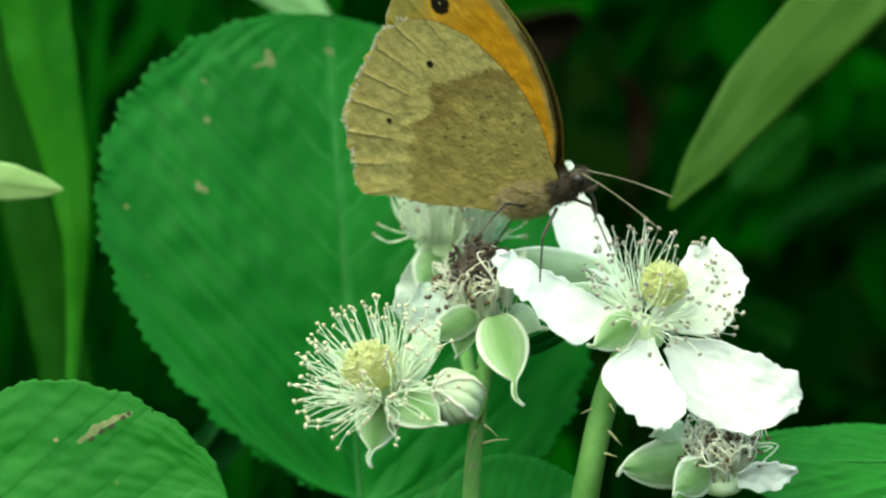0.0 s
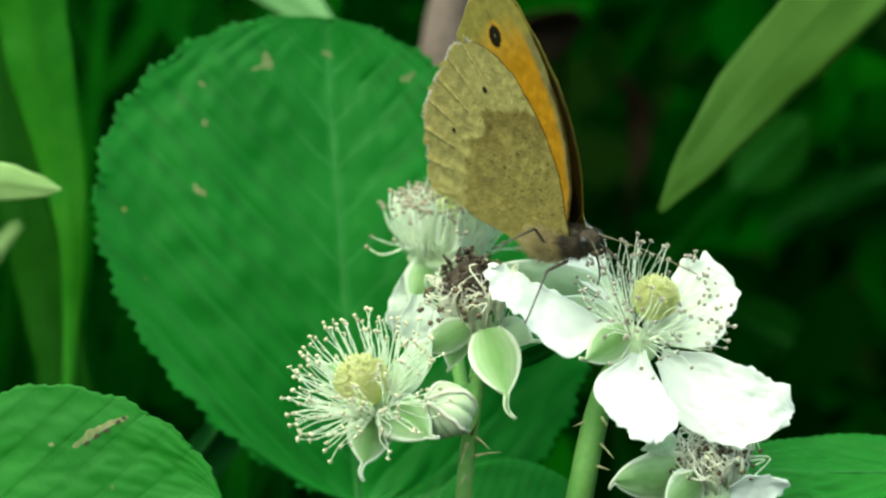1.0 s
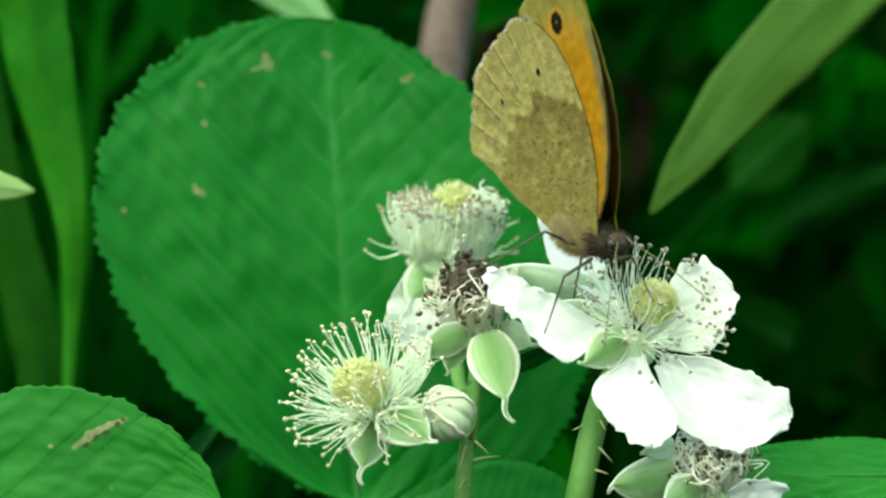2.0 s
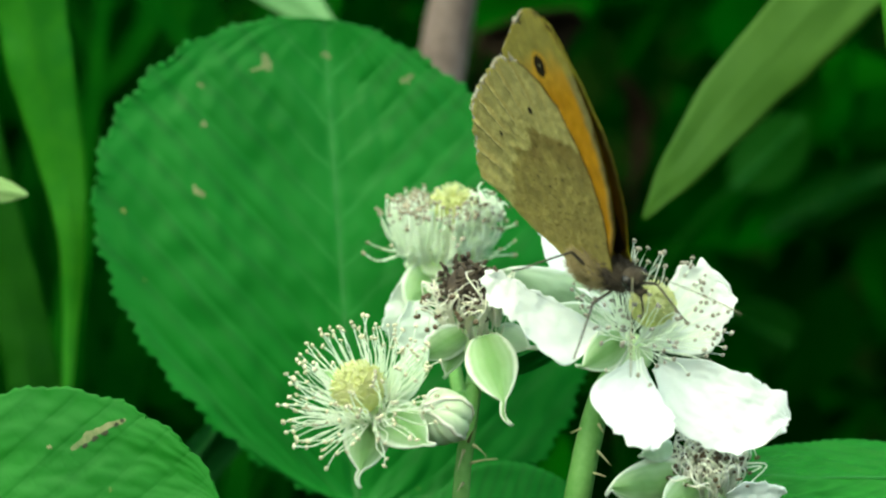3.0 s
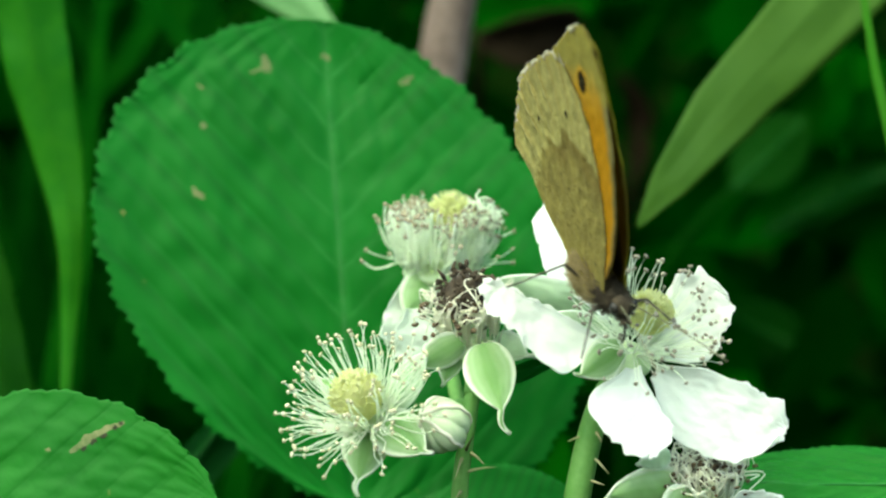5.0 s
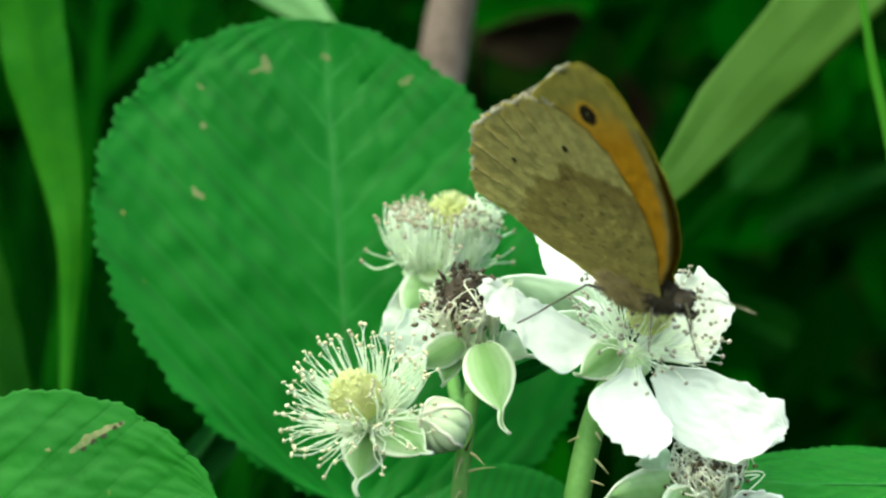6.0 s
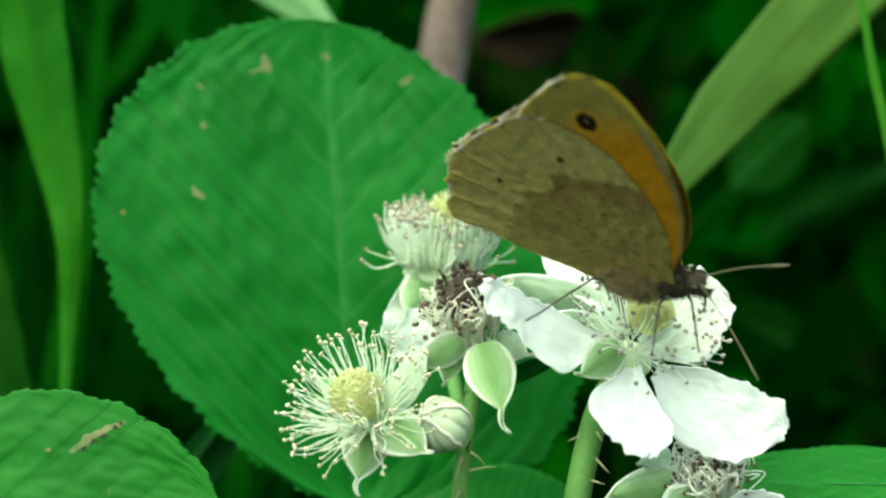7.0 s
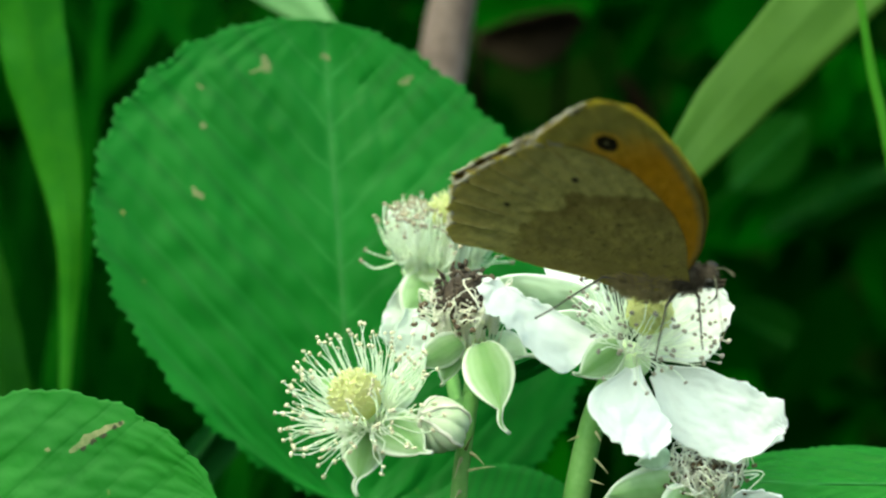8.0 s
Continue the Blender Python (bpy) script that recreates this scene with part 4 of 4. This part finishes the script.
    for name, root, ln, rr in (("leg", mm(-0.3, 0.2, -4.0), 8.2, 0.105), ("leg", mm(-2.6, 0.3, -3.9), 10.8, 0.105),
                               ("leg", mm(0.3, 2.0, -3.6), 7.0, 0.105), ("leg", mm(-2.2, 1.6, -3.9), 8.6, 0.105)):
        bm = bmesh.new()
        bend = 0.20 * ln
        pts = spline([mm(0, 0, 0), mm(bend * 0.86, 0, -ln * 0.31), mm(bend, 0, -ln * 0.37), mm(bend * 0.92, 0, -ln * 0.42), mm(bend * 0.5, 0, -ln * 0.68), mm(bend * 0.12, 0, -ln * 0.9), mm(0, 0, -ln)], 24)
        tube(bm, pts, numbers([rr * 1.6, rr * 1.5, rr * 1.15, rr * 0.95, rr * 0.8, rr * 0.85], 24), 7)
        leg = part(name, bm, LEG, ob)
        leg.location = root * 0.001
        limbs.append((leg, root, ln))
    for y in (0.6, 1.5):
        bm = bmesh.new()
        pts = spline([mm(0, 0, 0), mm(0.25, 0, -3.5), mm(0.2, 0, -7.5), mm(0, 0, -10)], 18)
        tube(bm, pts, numbers([0.075, 0.055, 0.05, 0.05, 0.06, 0.085, 0.05], 18), 7)
        a = part("antenna", bm, FEELER, ob)
        a.location = mm(2.8, y, -0.9) * 0.001
        limbs.append((a, mm(2.8, y, -0.9), 10.0))
    return ob, limbs


# ---------------------------------------------------------------- building
build_ground()
spray = build_spray()
butterfly, limbs = build_butterfly()

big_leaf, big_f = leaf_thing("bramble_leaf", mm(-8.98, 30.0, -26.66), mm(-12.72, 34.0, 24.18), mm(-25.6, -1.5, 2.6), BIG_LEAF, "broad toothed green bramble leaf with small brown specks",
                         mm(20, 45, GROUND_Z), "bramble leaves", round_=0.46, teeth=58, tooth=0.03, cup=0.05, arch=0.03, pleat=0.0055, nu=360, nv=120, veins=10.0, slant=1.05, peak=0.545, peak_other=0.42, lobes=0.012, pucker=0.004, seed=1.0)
low_leaf, low_f = leaf_thing("bramble_leaf", mm(-49.15, 0.00, -27.80), mm(-20.58, -1.00, -24.71), mm(-1.5, 3.0, 13.0), SIDE_LEAF, "fresh green bramble leaf with a dry insect scar",
                             mm(-50, 20, GROUND_Z), "bramble leaves", round_=0.48, teeth=34, tooth=0.022, cup=0.05, arch=0.02, pleat=0.0025, nu=240, nv=90, veins=6.0, lobes=0.012, pucker=0.002, slant=1.3, peak=0.42, seed=2.0)
right_leaf, _ = leaf_thing("bramble_leaf", mm(56.39, 14.0, -23.26), mm(25.4, 6.0, -22.6), mm(0.6, 5.5, 3.9), SIDE_LEAF, "green bramble leaf seen nearly edge-on",
                           mm(70, 25, GROUND_Z), "bramble leaves", round_=0.42, teeth=34, tooth=0.05, cup=0.12, arch=0.02, nu=150, nv=50, veins=6.0, pucker=0.009, slant=1.3, peak=0.5, seed=3.0)
under_leaf, _ = leaf_thing("bramble_leaf", mm(-1.36, 20.0, -33.20), mm(13.41, 22.0, -25.04), mm(-4.0, 2.0, 6.0), BIG_LEAF, "shaded green bramble leaf under the flowers",
                           mm(10, 40, GROUND_Z), "bramble leaves", round_=0.55, nu=60, nv=30, seed=4.0)

leaf_thing("bramble_leaf", mm(-43.65, 64.0, -43.32), mm(-22.65, 60.0, -16.40), mm(9.5, -2.0, 7.0), SHADE_LEAF, "bramble leaf behind others, shade put into its dark green",
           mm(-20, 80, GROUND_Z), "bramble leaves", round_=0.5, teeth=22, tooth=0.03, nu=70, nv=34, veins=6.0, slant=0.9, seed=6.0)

# dry scars and specks on the leaves
scar_part(low_leaf, low_f, [mm(-34.66, 0.0, -19.11), mm(-29.63, 0.0, -16.28)], 1.0, 1.0)
for k, (a, b) in enumerate(((mm(-33.61, 0.0, -18.85), mm(-33.09, 0.0, -18.59)), (mm(-32.77, 0.0, -18.27), mm(-32.15, 0.0, -17.91)), (mm(-31.83, 0.0, -17.70), mm(-31.20, 0.0, -17.38)), (mm(-30.68, 0.0, -16.91), mm(-30.26, 0.0, -16.65)), (mm(-30.10, 0.0, -16.49), mm(-29.79, 0.0, -16.28)))):
    scar_part(low_leaf, low_f, [a, b], 0.55, 20.0 + k, HOLE, 0.2)
scar_part(low_leaf, low_f, [mm(-36.96, 0.0, -18.85), mm(-36.44, 0.0, -18.85)], 0.5, 2.0)
for k, (a, b, w) in enumerate(((mm(-25.49, 32.0, 13.16), mm(-24.89, 32.0, 12.80), 0.8), (mm(-26.32, 32.0, 6.37), mm(-25.01, 32.0, 5.30), 1.0), (mm(-18.94, 32.0, 20.55), mm(-18.46, 32.0, 18.64), 1.1), (mm(-20.49, 32.0, 18.64), mm(-18.82, 32.0, 19.12), 0.6),
                               (mm(-12.98, 32.0, 20.66), mm(-12.03, 32.0, 20.19), 0.8), (mm(-4.53, 32.0, 17.45), mm(-3.22, 32.0, 18.40), 0.9), (mm(-25.85, 32.0, 17.33), mm(-25.25, 32.0, 16.85), 0.5))):
    scar_part(big_leaf, big_f, [a, (a + b) / 2, b], w, 3.0 + k)
tall_blade = blade_thing("grass_blade", [mm(-46, 46, GROUND_Z), mm(-42.39, 46.0, -28.78), mm(-41.88, 46.0, -15.61), mm(-41.51, 46.0, -7.46), mm(-41.23, 45.0, 0.69), mm(-42.36, 45.0, 8.81), mm(-44.32, 44.0, 18.74), mm(-45.78, 43.0, 27.35), mm(-46.85, 42.0, 32.82)],
                         [2.0, 0.75, 1.06, 1.69, 2.87, 4.87, 7.25, 7.87, 8.12], GRASS, "tall bright green grass blade")
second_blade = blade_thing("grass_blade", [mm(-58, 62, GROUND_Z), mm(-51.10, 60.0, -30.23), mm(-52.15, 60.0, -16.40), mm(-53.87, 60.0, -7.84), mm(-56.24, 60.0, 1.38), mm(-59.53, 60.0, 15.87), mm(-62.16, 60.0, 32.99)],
                           [5, 6.58, 6.32, 6.19, 6.06, 5.93, 5.53], DIM_GRASS, "wide grass blade, shade put into its dim green")
pale_blade = blade_thing("grass_blade", [mm(-90, 30, GROUND_Z), mm(-72, 28, -60), mm(-63.09, 26.0, 6.46), mm(-52.41, 25.0, 7.13), mm(-44.70, 24.0, 6.87), mm(-40.66, 24.0, 6.30), mm(-38.81, 24.0, 6.06)],
                         [2, 2.5, 4.0, 4.62, 3.81, 2.08, 0.2], CREAM_GRASS, "pale green grass tip swaying")
grass_tip = blade_thing("grass_blade", [mm(-75, -50, GROUND_Z), mm(-60, -52, -60), mm(-41.75, -55.0, -12.76), mm(-33.75, -55.0, -5.76), mm(-29.75, -55.0, -1.96), mm(-26.87, -55.0, 1.32)],
                        [1.5, 1.5, 1.2, 1.36, 1.36, 0.3], CREAM_GRASS, "pale dry grass tip flicking in the wind")
top_blade = blade_thing("grass_blade", [mm(-95, 95, GROUND_Z), mm(-88, 92, -40), mm(-78, 85, 38), mm(-29.26, 74.0, 38.02), mm(-24.27, 72.0, 34.48), mm(-20.70, 70.0, 31.67), mm(-16.51, 68.0, 29.16), mm(-13.04, 66.0, 26.27)],
                        [5, 5, 5, 5, 5, 4.77, 4.49, 1.21], PALE_GRASS, "pale green grass tip behind the leaf")
broad_blade = blade_thing("broad_leaf_blade", [mm(95, 70, GROUND_Z), mm(98, 62, -60), mm(62.45, 46.0, 37.68), mm(47.68, 44.0, 32.56), mm(39.37, 42.0, 24.29), mm(30.73, 41.0, 14.90), mm(24.72, 40.0, 7.42), mm(21.11, 40.0, 2.39)],
                          [4, 6, 9.03, 10.21, 9.39, 7.39, 4.42, 0.4], WILLOW, "long lance-shaped light green leaf", "leaf", keel=0.012, rib=0.004)
thin_blade = blade_thing("grass_blade", [mm(60, 50, GROUND_Z), mm(52.52, 40.0, -9.75), mm(48.42, 36.0, 10.94), mm(46.25, 35.0, 19.94), mm(44.76, 34.0, 28.26)], [2, 1.4, 1.1, 0.90, 0.72], THIN_GRASS, "thin bright green grass stalk")

cane = thing("dry_cane", mm(4, 90, GROUND_Z), "dry brown bramble cane", "cane")
bm = bmesh.new()
tube(bm, spline([mm(4, 90, GROUND_Z), mm(-6.72, 85.0, -18.51), mm(-1.13, 80.0, 16.95), mm(0.00, 80.0, 23.99), mm(1.27, 80.0, 31.02), mm(4.64, 80.0, 52.13)], 40), numbers([3.5, 3.2, 3.10, 3.10, 2.95, 2.5], 40), 14)
part("stem", bm, CANE, cane)


# leaves between the bramble and the bank, with shade painted into their green
leaf_thing("shaded_leaf", mm(41.0, 122.0, 8.6), mm(50.6, 118.0, 18.2), mm(3.2, -1.0, -3.4), DIM_LEAF, "leaf behind the flowers, shade put into its dim green",
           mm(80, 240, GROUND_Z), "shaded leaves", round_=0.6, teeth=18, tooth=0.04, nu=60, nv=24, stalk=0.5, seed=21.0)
leaf_thing("shaded_leaf", mm(70.0, 138.0, 13.0), mm(46.0, 130.0, 2.0), mm(-0.9, -0.8, 2.6), DIM_LEAF, "long leaf behind the flowers, shade put into its dim green",
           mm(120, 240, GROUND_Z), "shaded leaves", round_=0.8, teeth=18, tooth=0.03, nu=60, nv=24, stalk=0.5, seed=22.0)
leaf_thing("shaded_leaf", mm(56.0, 140.0, -16.0), mm(40.0, 134.0, -9.0), mm(1.8, -1.0, 3.6), DIM_LEAF, "low leaf behind the flowers, shade put into its dim green",
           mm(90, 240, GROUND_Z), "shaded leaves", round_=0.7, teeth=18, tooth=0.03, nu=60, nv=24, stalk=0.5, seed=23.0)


def dead_leaf(base, tip, side, seed):
    ob = thing("dead_leaf", base, "curled dead brown leaf caught in the undergrowth", "leaf", "dead leaves")
    bm = bmesh.new()
    leaf_sheet(bm, base, tip, side, cup=0.5, arch=0.2, nu=24, nv=12, seed=seed)
    thick(part("blade", bm, DEAD, ob), 0.3)
    bm = bmesh.new()
    tube(bm, spline([base, base + mm(0, 30, -20), Vector((base.x, base.y + 90, base.z - 90)), Vector((base.x, 330, GROUND_Z + 150))], 12), [0.7] * 12, 6)
    part("stalk", bm, DEAD, ob)


dead_leaf(mm(5.24, 120.0, 29.44), mm(20.20, 125.0, 32.27), mm(1, -2, 4.0), 11.0)
dead_leaf(mm(18.60, 150.0, 37.11), mm(8.05, 140.0, 33.20), mm(1, -2, 3.0), 12.0)
dead_leaf(mm(30.44, 170.0, 10.06), mm(28.27, 165.0, 27.82), mm(1.8, -2, 0.6), 13.0)


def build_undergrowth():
    """Loose mass of leaves and grass on the bank, their shade painted into the greens."""
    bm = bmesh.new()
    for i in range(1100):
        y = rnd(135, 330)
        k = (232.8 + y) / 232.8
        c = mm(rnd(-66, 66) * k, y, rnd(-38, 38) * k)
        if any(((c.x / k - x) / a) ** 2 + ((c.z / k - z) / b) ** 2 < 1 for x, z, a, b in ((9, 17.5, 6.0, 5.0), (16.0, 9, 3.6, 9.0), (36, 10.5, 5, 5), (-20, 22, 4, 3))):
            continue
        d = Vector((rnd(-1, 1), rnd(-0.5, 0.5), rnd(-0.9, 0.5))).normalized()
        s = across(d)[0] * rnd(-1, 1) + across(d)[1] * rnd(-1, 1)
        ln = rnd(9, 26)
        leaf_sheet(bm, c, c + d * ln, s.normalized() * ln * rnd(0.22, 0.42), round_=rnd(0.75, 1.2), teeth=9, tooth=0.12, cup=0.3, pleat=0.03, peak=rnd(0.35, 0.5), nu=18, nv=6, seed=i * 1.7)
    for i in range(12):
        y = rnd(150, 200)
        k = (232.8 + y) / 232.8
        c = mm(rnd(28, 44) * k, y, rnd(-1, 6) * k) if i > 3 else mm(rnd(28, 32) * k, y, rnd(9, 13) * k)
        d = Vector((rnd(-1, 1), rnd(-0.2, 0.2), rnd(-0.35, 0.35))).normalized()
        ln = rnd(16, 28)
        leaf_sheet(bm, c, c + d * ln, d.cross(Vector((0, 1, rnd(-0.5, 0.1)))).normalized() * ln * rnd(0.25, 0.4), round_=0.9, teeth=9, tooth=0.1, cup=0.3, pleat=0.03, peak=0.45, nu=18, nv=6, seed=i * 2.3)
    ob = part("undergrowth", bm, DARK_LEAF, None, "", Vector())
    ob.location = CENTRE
    tagged(ob, "leaves crowding the bank, shade put into their dark green", "undergrowth", kind="stuff")
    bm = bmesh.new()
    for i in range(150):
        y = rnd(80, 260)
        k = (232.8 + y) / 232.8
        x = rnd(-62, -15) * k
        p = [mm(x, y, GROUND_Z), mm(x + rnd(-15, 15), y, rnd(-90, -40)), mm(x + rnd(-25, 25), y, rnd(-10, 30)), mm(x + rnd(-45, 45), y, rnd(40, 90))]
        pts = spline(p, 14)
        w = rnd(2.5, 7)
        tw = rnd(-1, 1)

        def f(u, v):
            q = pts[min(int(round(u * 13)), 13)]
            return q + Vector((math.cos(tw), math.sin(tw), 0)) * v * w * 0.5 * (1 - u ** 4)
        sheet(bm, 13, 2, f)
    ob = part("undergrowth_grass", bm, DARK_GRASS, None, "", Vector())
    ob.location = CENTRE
    tagged(ob, "long grass in front of the bank, shade put into its green", "grass", kind="stuff")


build_undergrowth()


# ---------------------------------------------------------------- what moves
def motions():
    def sway(ob, rows):
        base = ob.location.copy()
        walk(ob, [(t, pose(base.x + dx * 0.001, base.y, base.z + dz * 0.001)) for t, dx, dz in rows])

    def sway_and_roll(ob, pivot, axis, rows):
        base = ob.location.copy()
        p = CENTRE + pivot * 0.001 - base
        for_rows = []
        for t, dx, dz, angle in rows:
            turn = Matrix.Translation(p) @ Matrix.Rotation(radians(angle), 4, axis) @ Matrix.Translation(-p)
            for_rows.append((t, Matrix.Translation(base + Vector((dx, 0, dz)) * 0.001) @ turn))
        walk(ob, for_rows)

    dip = [(0.0, 1.20, 2.57), (0.5, 1.05, 2.41), (1.0, 0.47, 1.36), (1.5, 0.42, 1.10), (3.0, 0.16, 0.73), (3.5, 0.42, 0.84), (4.0, 0.16, 0.58),
           (4.5, 0.0, 0.0), (6.0, -0.05, -0.05), (6.5, 0.0, 0.0), (7.0, 0.0, 0.0), (7.5, -0.05, 0.0), (8.0, -0.10, 0.0)]
    sway(spray, dip)
    sway(low_leaf, [(t, x * 0.6, z * 0.35 + 0.2) for t, x, z in dip])
    sway(right_leaf, [(t, x * 0.9, z * 0.85) for t, x, z in dip])
    sway(under_leaf, [(t, x * 0.4, z * 0.4) for t, x, z in dip])
    sway(big_leaf, [(t, x * 0.3, z * 0.23) for t, x, z in dip])
    sway(tall_blade, [(0.0, 0.65, 0.3), (1.0, 0.25, 0.2), (3.0, 0.25, 0.1), (4.5, 0.1, 0.0), (8.0, -0.05, 0.0)])
    sway(second_blade, [(0.0, 8.5, 0.0), (0.5, 8.4, 0.0), (1.0, 8.2, 0.0), (1.5, 6.9, 0.0), (3.0, 4.6, 0.0), (3.5, 3.5, 0.0), (4.0, 2.4, 0.0), (4.5, 1.7, 0.0), (6.0, 1.2, 0.0), (8.0, 1.2, 0.0)])
    sway(grass_tip, [(0.0, -7.0, 0.0), (0.5, -6.0, 0.0), (0.6, -4.5, 0.0), (0.8, 0.0, 0.0), (1.0, -3.2, 0.4), (1.2, -7.0, 0.4), (1.5, -1.5, 0.4), (1.7, -7.0, 0.0), (2.8, -9.0, 0.0), (8.0, -9.0, 0.0)])
    sway(pale_blade, [(0.0, 0.0, 0.0), (1.0, -0.2, 0.0), (1.5, -2.0, 0.0), (3.0, -3.6, -0.5), (3.5, -4.5, 0.2), (4.0, -6.3, 0.3), (4.5, -9.0, 0.3), (6.0, -11.0, 0.3), (8.0, -11.0, 0.3)])
    sway_and_roll(broad_blade, mm(31.16, 41.0, 14.22), (mm(39.92, 42.0, 23.55) - mm(21.11, 40.0, 2.39)).normalized(),
                  [(0.0, 3.5, 1.9, 0), (0.2, 4.8, 0.2, 0), (0.4, 4.2, 1.6, 0), (0.5, 6.3, -1.7, 0), (0.6, 5.1, 1.6, 0), (0.8, 3.9, 1.7, 0), (1.0, 2.4, 1.6, 0), (1.2, 3.2, 1.8, 0), (1.4, 2.8, 1.8, 0), (1.5, 3.5, 0.6, 0), (1.7, 2.4, 1.5, 0), (2.8, 0.7, 0.9, 0), (3.5, 0.4, 0.7, 0), (4.5, 0.0, 0.0, 0),
                   (6.0, 0.4, 0.2, -4), (6.5, 0.5, 0.3, -5), (8.0, 0.3, 0.3, -6)])
    sway(thin_blade, [(0.0, 3.6, 0.0), (1.5, 3.0, 0.0), (3.0, 1.9, 0.0), (3.5, 1.6, 0.0), (4.5, 0.0, 0.0), (6.5, -0.5, 0.0), (8.0, -0.7, 0.0)])

    body = [
        (0.0, 9.88, -2.04, 7.46, 19.94, -1.77, -30.61), (0.5, 10.87, -2.36, 5.19, 16.65, 7.27, -47.5), (1.0, 11.08, -3.17, 2.46, 17.09, 13.66, -52.83),
        (1.5, 11.13, -4.01, 1.88, 15.36, 17.28, -60.03), (1.7, 13.22, -4.5, 2.89, 10.0, 23.0, -56.5), (2.8, 14.30, -9.5, -0.19, 25.5, 25.3, -53.3),
        (3.0, 14.64, -9.6, -0.74, 25.6, 25.6, -53.8), (3.5, 14.51, -9.99, -0.88, 23.38, 26.61, -55.78), (4.0, 14.45, -10.1, -1.80, 24.4, 34.2, -54.7),
        (4.5, 14.24, -10.4, -2.74, 21.2, 40.1, -63.4), (4.7, 13.74, -10.54, -2.88, 11.28, 45.61, -70.41), (5.8, 17.88, -11.04, -1.65, 37.85, 19.5, -33.59),
        (6.0, 18.85, -10.91, -3.22, 41.45, 28.14, -30.04), (6.5, 19.22, -10.96, -2.71, 39.24, 24.09, -25.85), (7.0, 19.93, -10.71, -2.08, 48.18, 16.96, -16.6),
        (7.5, 20.62, -10.68, -2.08, 47.46, 10.82, -9.45), (8.0, 21.24, -10.81, -1.94, 54.51, 9.89, -5.48),
    ]
    rows = [(t, pose(x * 0.001, y * 0.001, EYE_HEIGHT + z * 0.001, lean, pitch, yaw)) for t, x, y, z, lean, pitch, yaw in body]
    walk(butterfly, rows)

    # where each foot and each antenna tip points: seconds, then x and z in mm; near (-1) or far (1) side
    aims = [
        (-1, [(0.0, 8.6, -5.4), (1.0, 7.6, -6.9), (1.5, 7.5, -7.2), (2.8, 12.1, -10.2), (4.7, 12.0, -10.2), (5.8, 19.0, -9.4), (8.0, 19.6, -10.4)]),
        (-1, [(0.0, 1.6, -0.5), (1.0, 4.5, 0.0), (1.5, 2.0, -1.5), (2.8, 6.4, -1.9), (4.7, 6.4, -3.0), (5.8, 6.7, -6.9), (8.0, 6.7, -6.9)]),
        (-0.6, [(0.0, 15.0, 0.6), (1.5, 17.0, -3.0), (2.8, 21.8, -6.2), (3.5, 22.1, -6.6), (4.7, 20.9, -6.8), (5.8, 23.0, -9.0), (8.0, 24.0, -9.0)]),
        (1, [(0.0, 4.5, 0.0), (1.5, 8.5, -3.0), (2.8, 16.0, -7.5), (4.7, 16.5, -8.0), (5.8, 18.0, -8.0), (8.0, 18.5, -8.0)]),
        (-1, [(0.0, 19.7, 2.1), (0.5, 20.5, -0.7), (1.0, 17.7, -8.8), (1.5, 13.5, -8.6), (2.8, 17.2, -11.2), (3.5, 17.8, -13.6), (4.5, 17.0, -12.5), (5.8, 25.7, -9.1), (6.0, 23.9, -10.5), (6.5, 25.9, -14.1), (7.0, 29.4, -12.5), (7.5, 30.4, -13.0), (8.0, 26.0, -8.0)]),
        (-1, [(0.0, 21.3, 4.8), (0.5, 23.1, 4.5), (1.0, 24.1, -2.6), (1.5, 23.4, -4.7), (2.8, 27.3, -6.0), (3.5, 28.5, -6.1), (4.5, 23.9, -13.6), (5.8, 31.5, -5.2), (6.0, 29.0, -6.0), (6.5, 32.0, -4.4), (7.0, 32.1, -1.5), (7.5, 30.5, -0.6), (8.0, 27.0, -2.5)])]
    for (limb, root, ln), (side, marks) in zip(limbs, aims):
        keys = []
        times = [m[0] for m in marks]
        for t, m in rows:
            x, z = (float(np.interp(t, times, [k[i] for k in marks])) for i in (1, 2))
            hip = m @ (root * 0.001)
            line = (Vector((x * 0.001, 0, EYE_HEIGHT + z * 0.001)) - EYE).normalized()
            along = (hip - EYE).dot(line)
            room = (ln * 0.001) ** 2 - ((hip - EYE).length_squared - along ** 2)
            foot = EYE + line * (along + side * math.sqrt(max(room, (0.1 * ln * 0.001) ** 2)))
            d = (m.to_3x3().inverted() @ (foot - hip)).normalized()
            up = (m.to_3x3().inverted() @ Vector((0, side * 0.3, 1))).normalized()
            zx = -d
            xx = (up - zx * up.dot(zx)).normalized()
            yx = zx.cross(xx)
            turn = Matrix((xx, yx, zx)).transposed().to_4x4()
            keys.append((t, Matrix.Translation(root * 0.001) @ turn))
        walk(limb, keys)


motions()
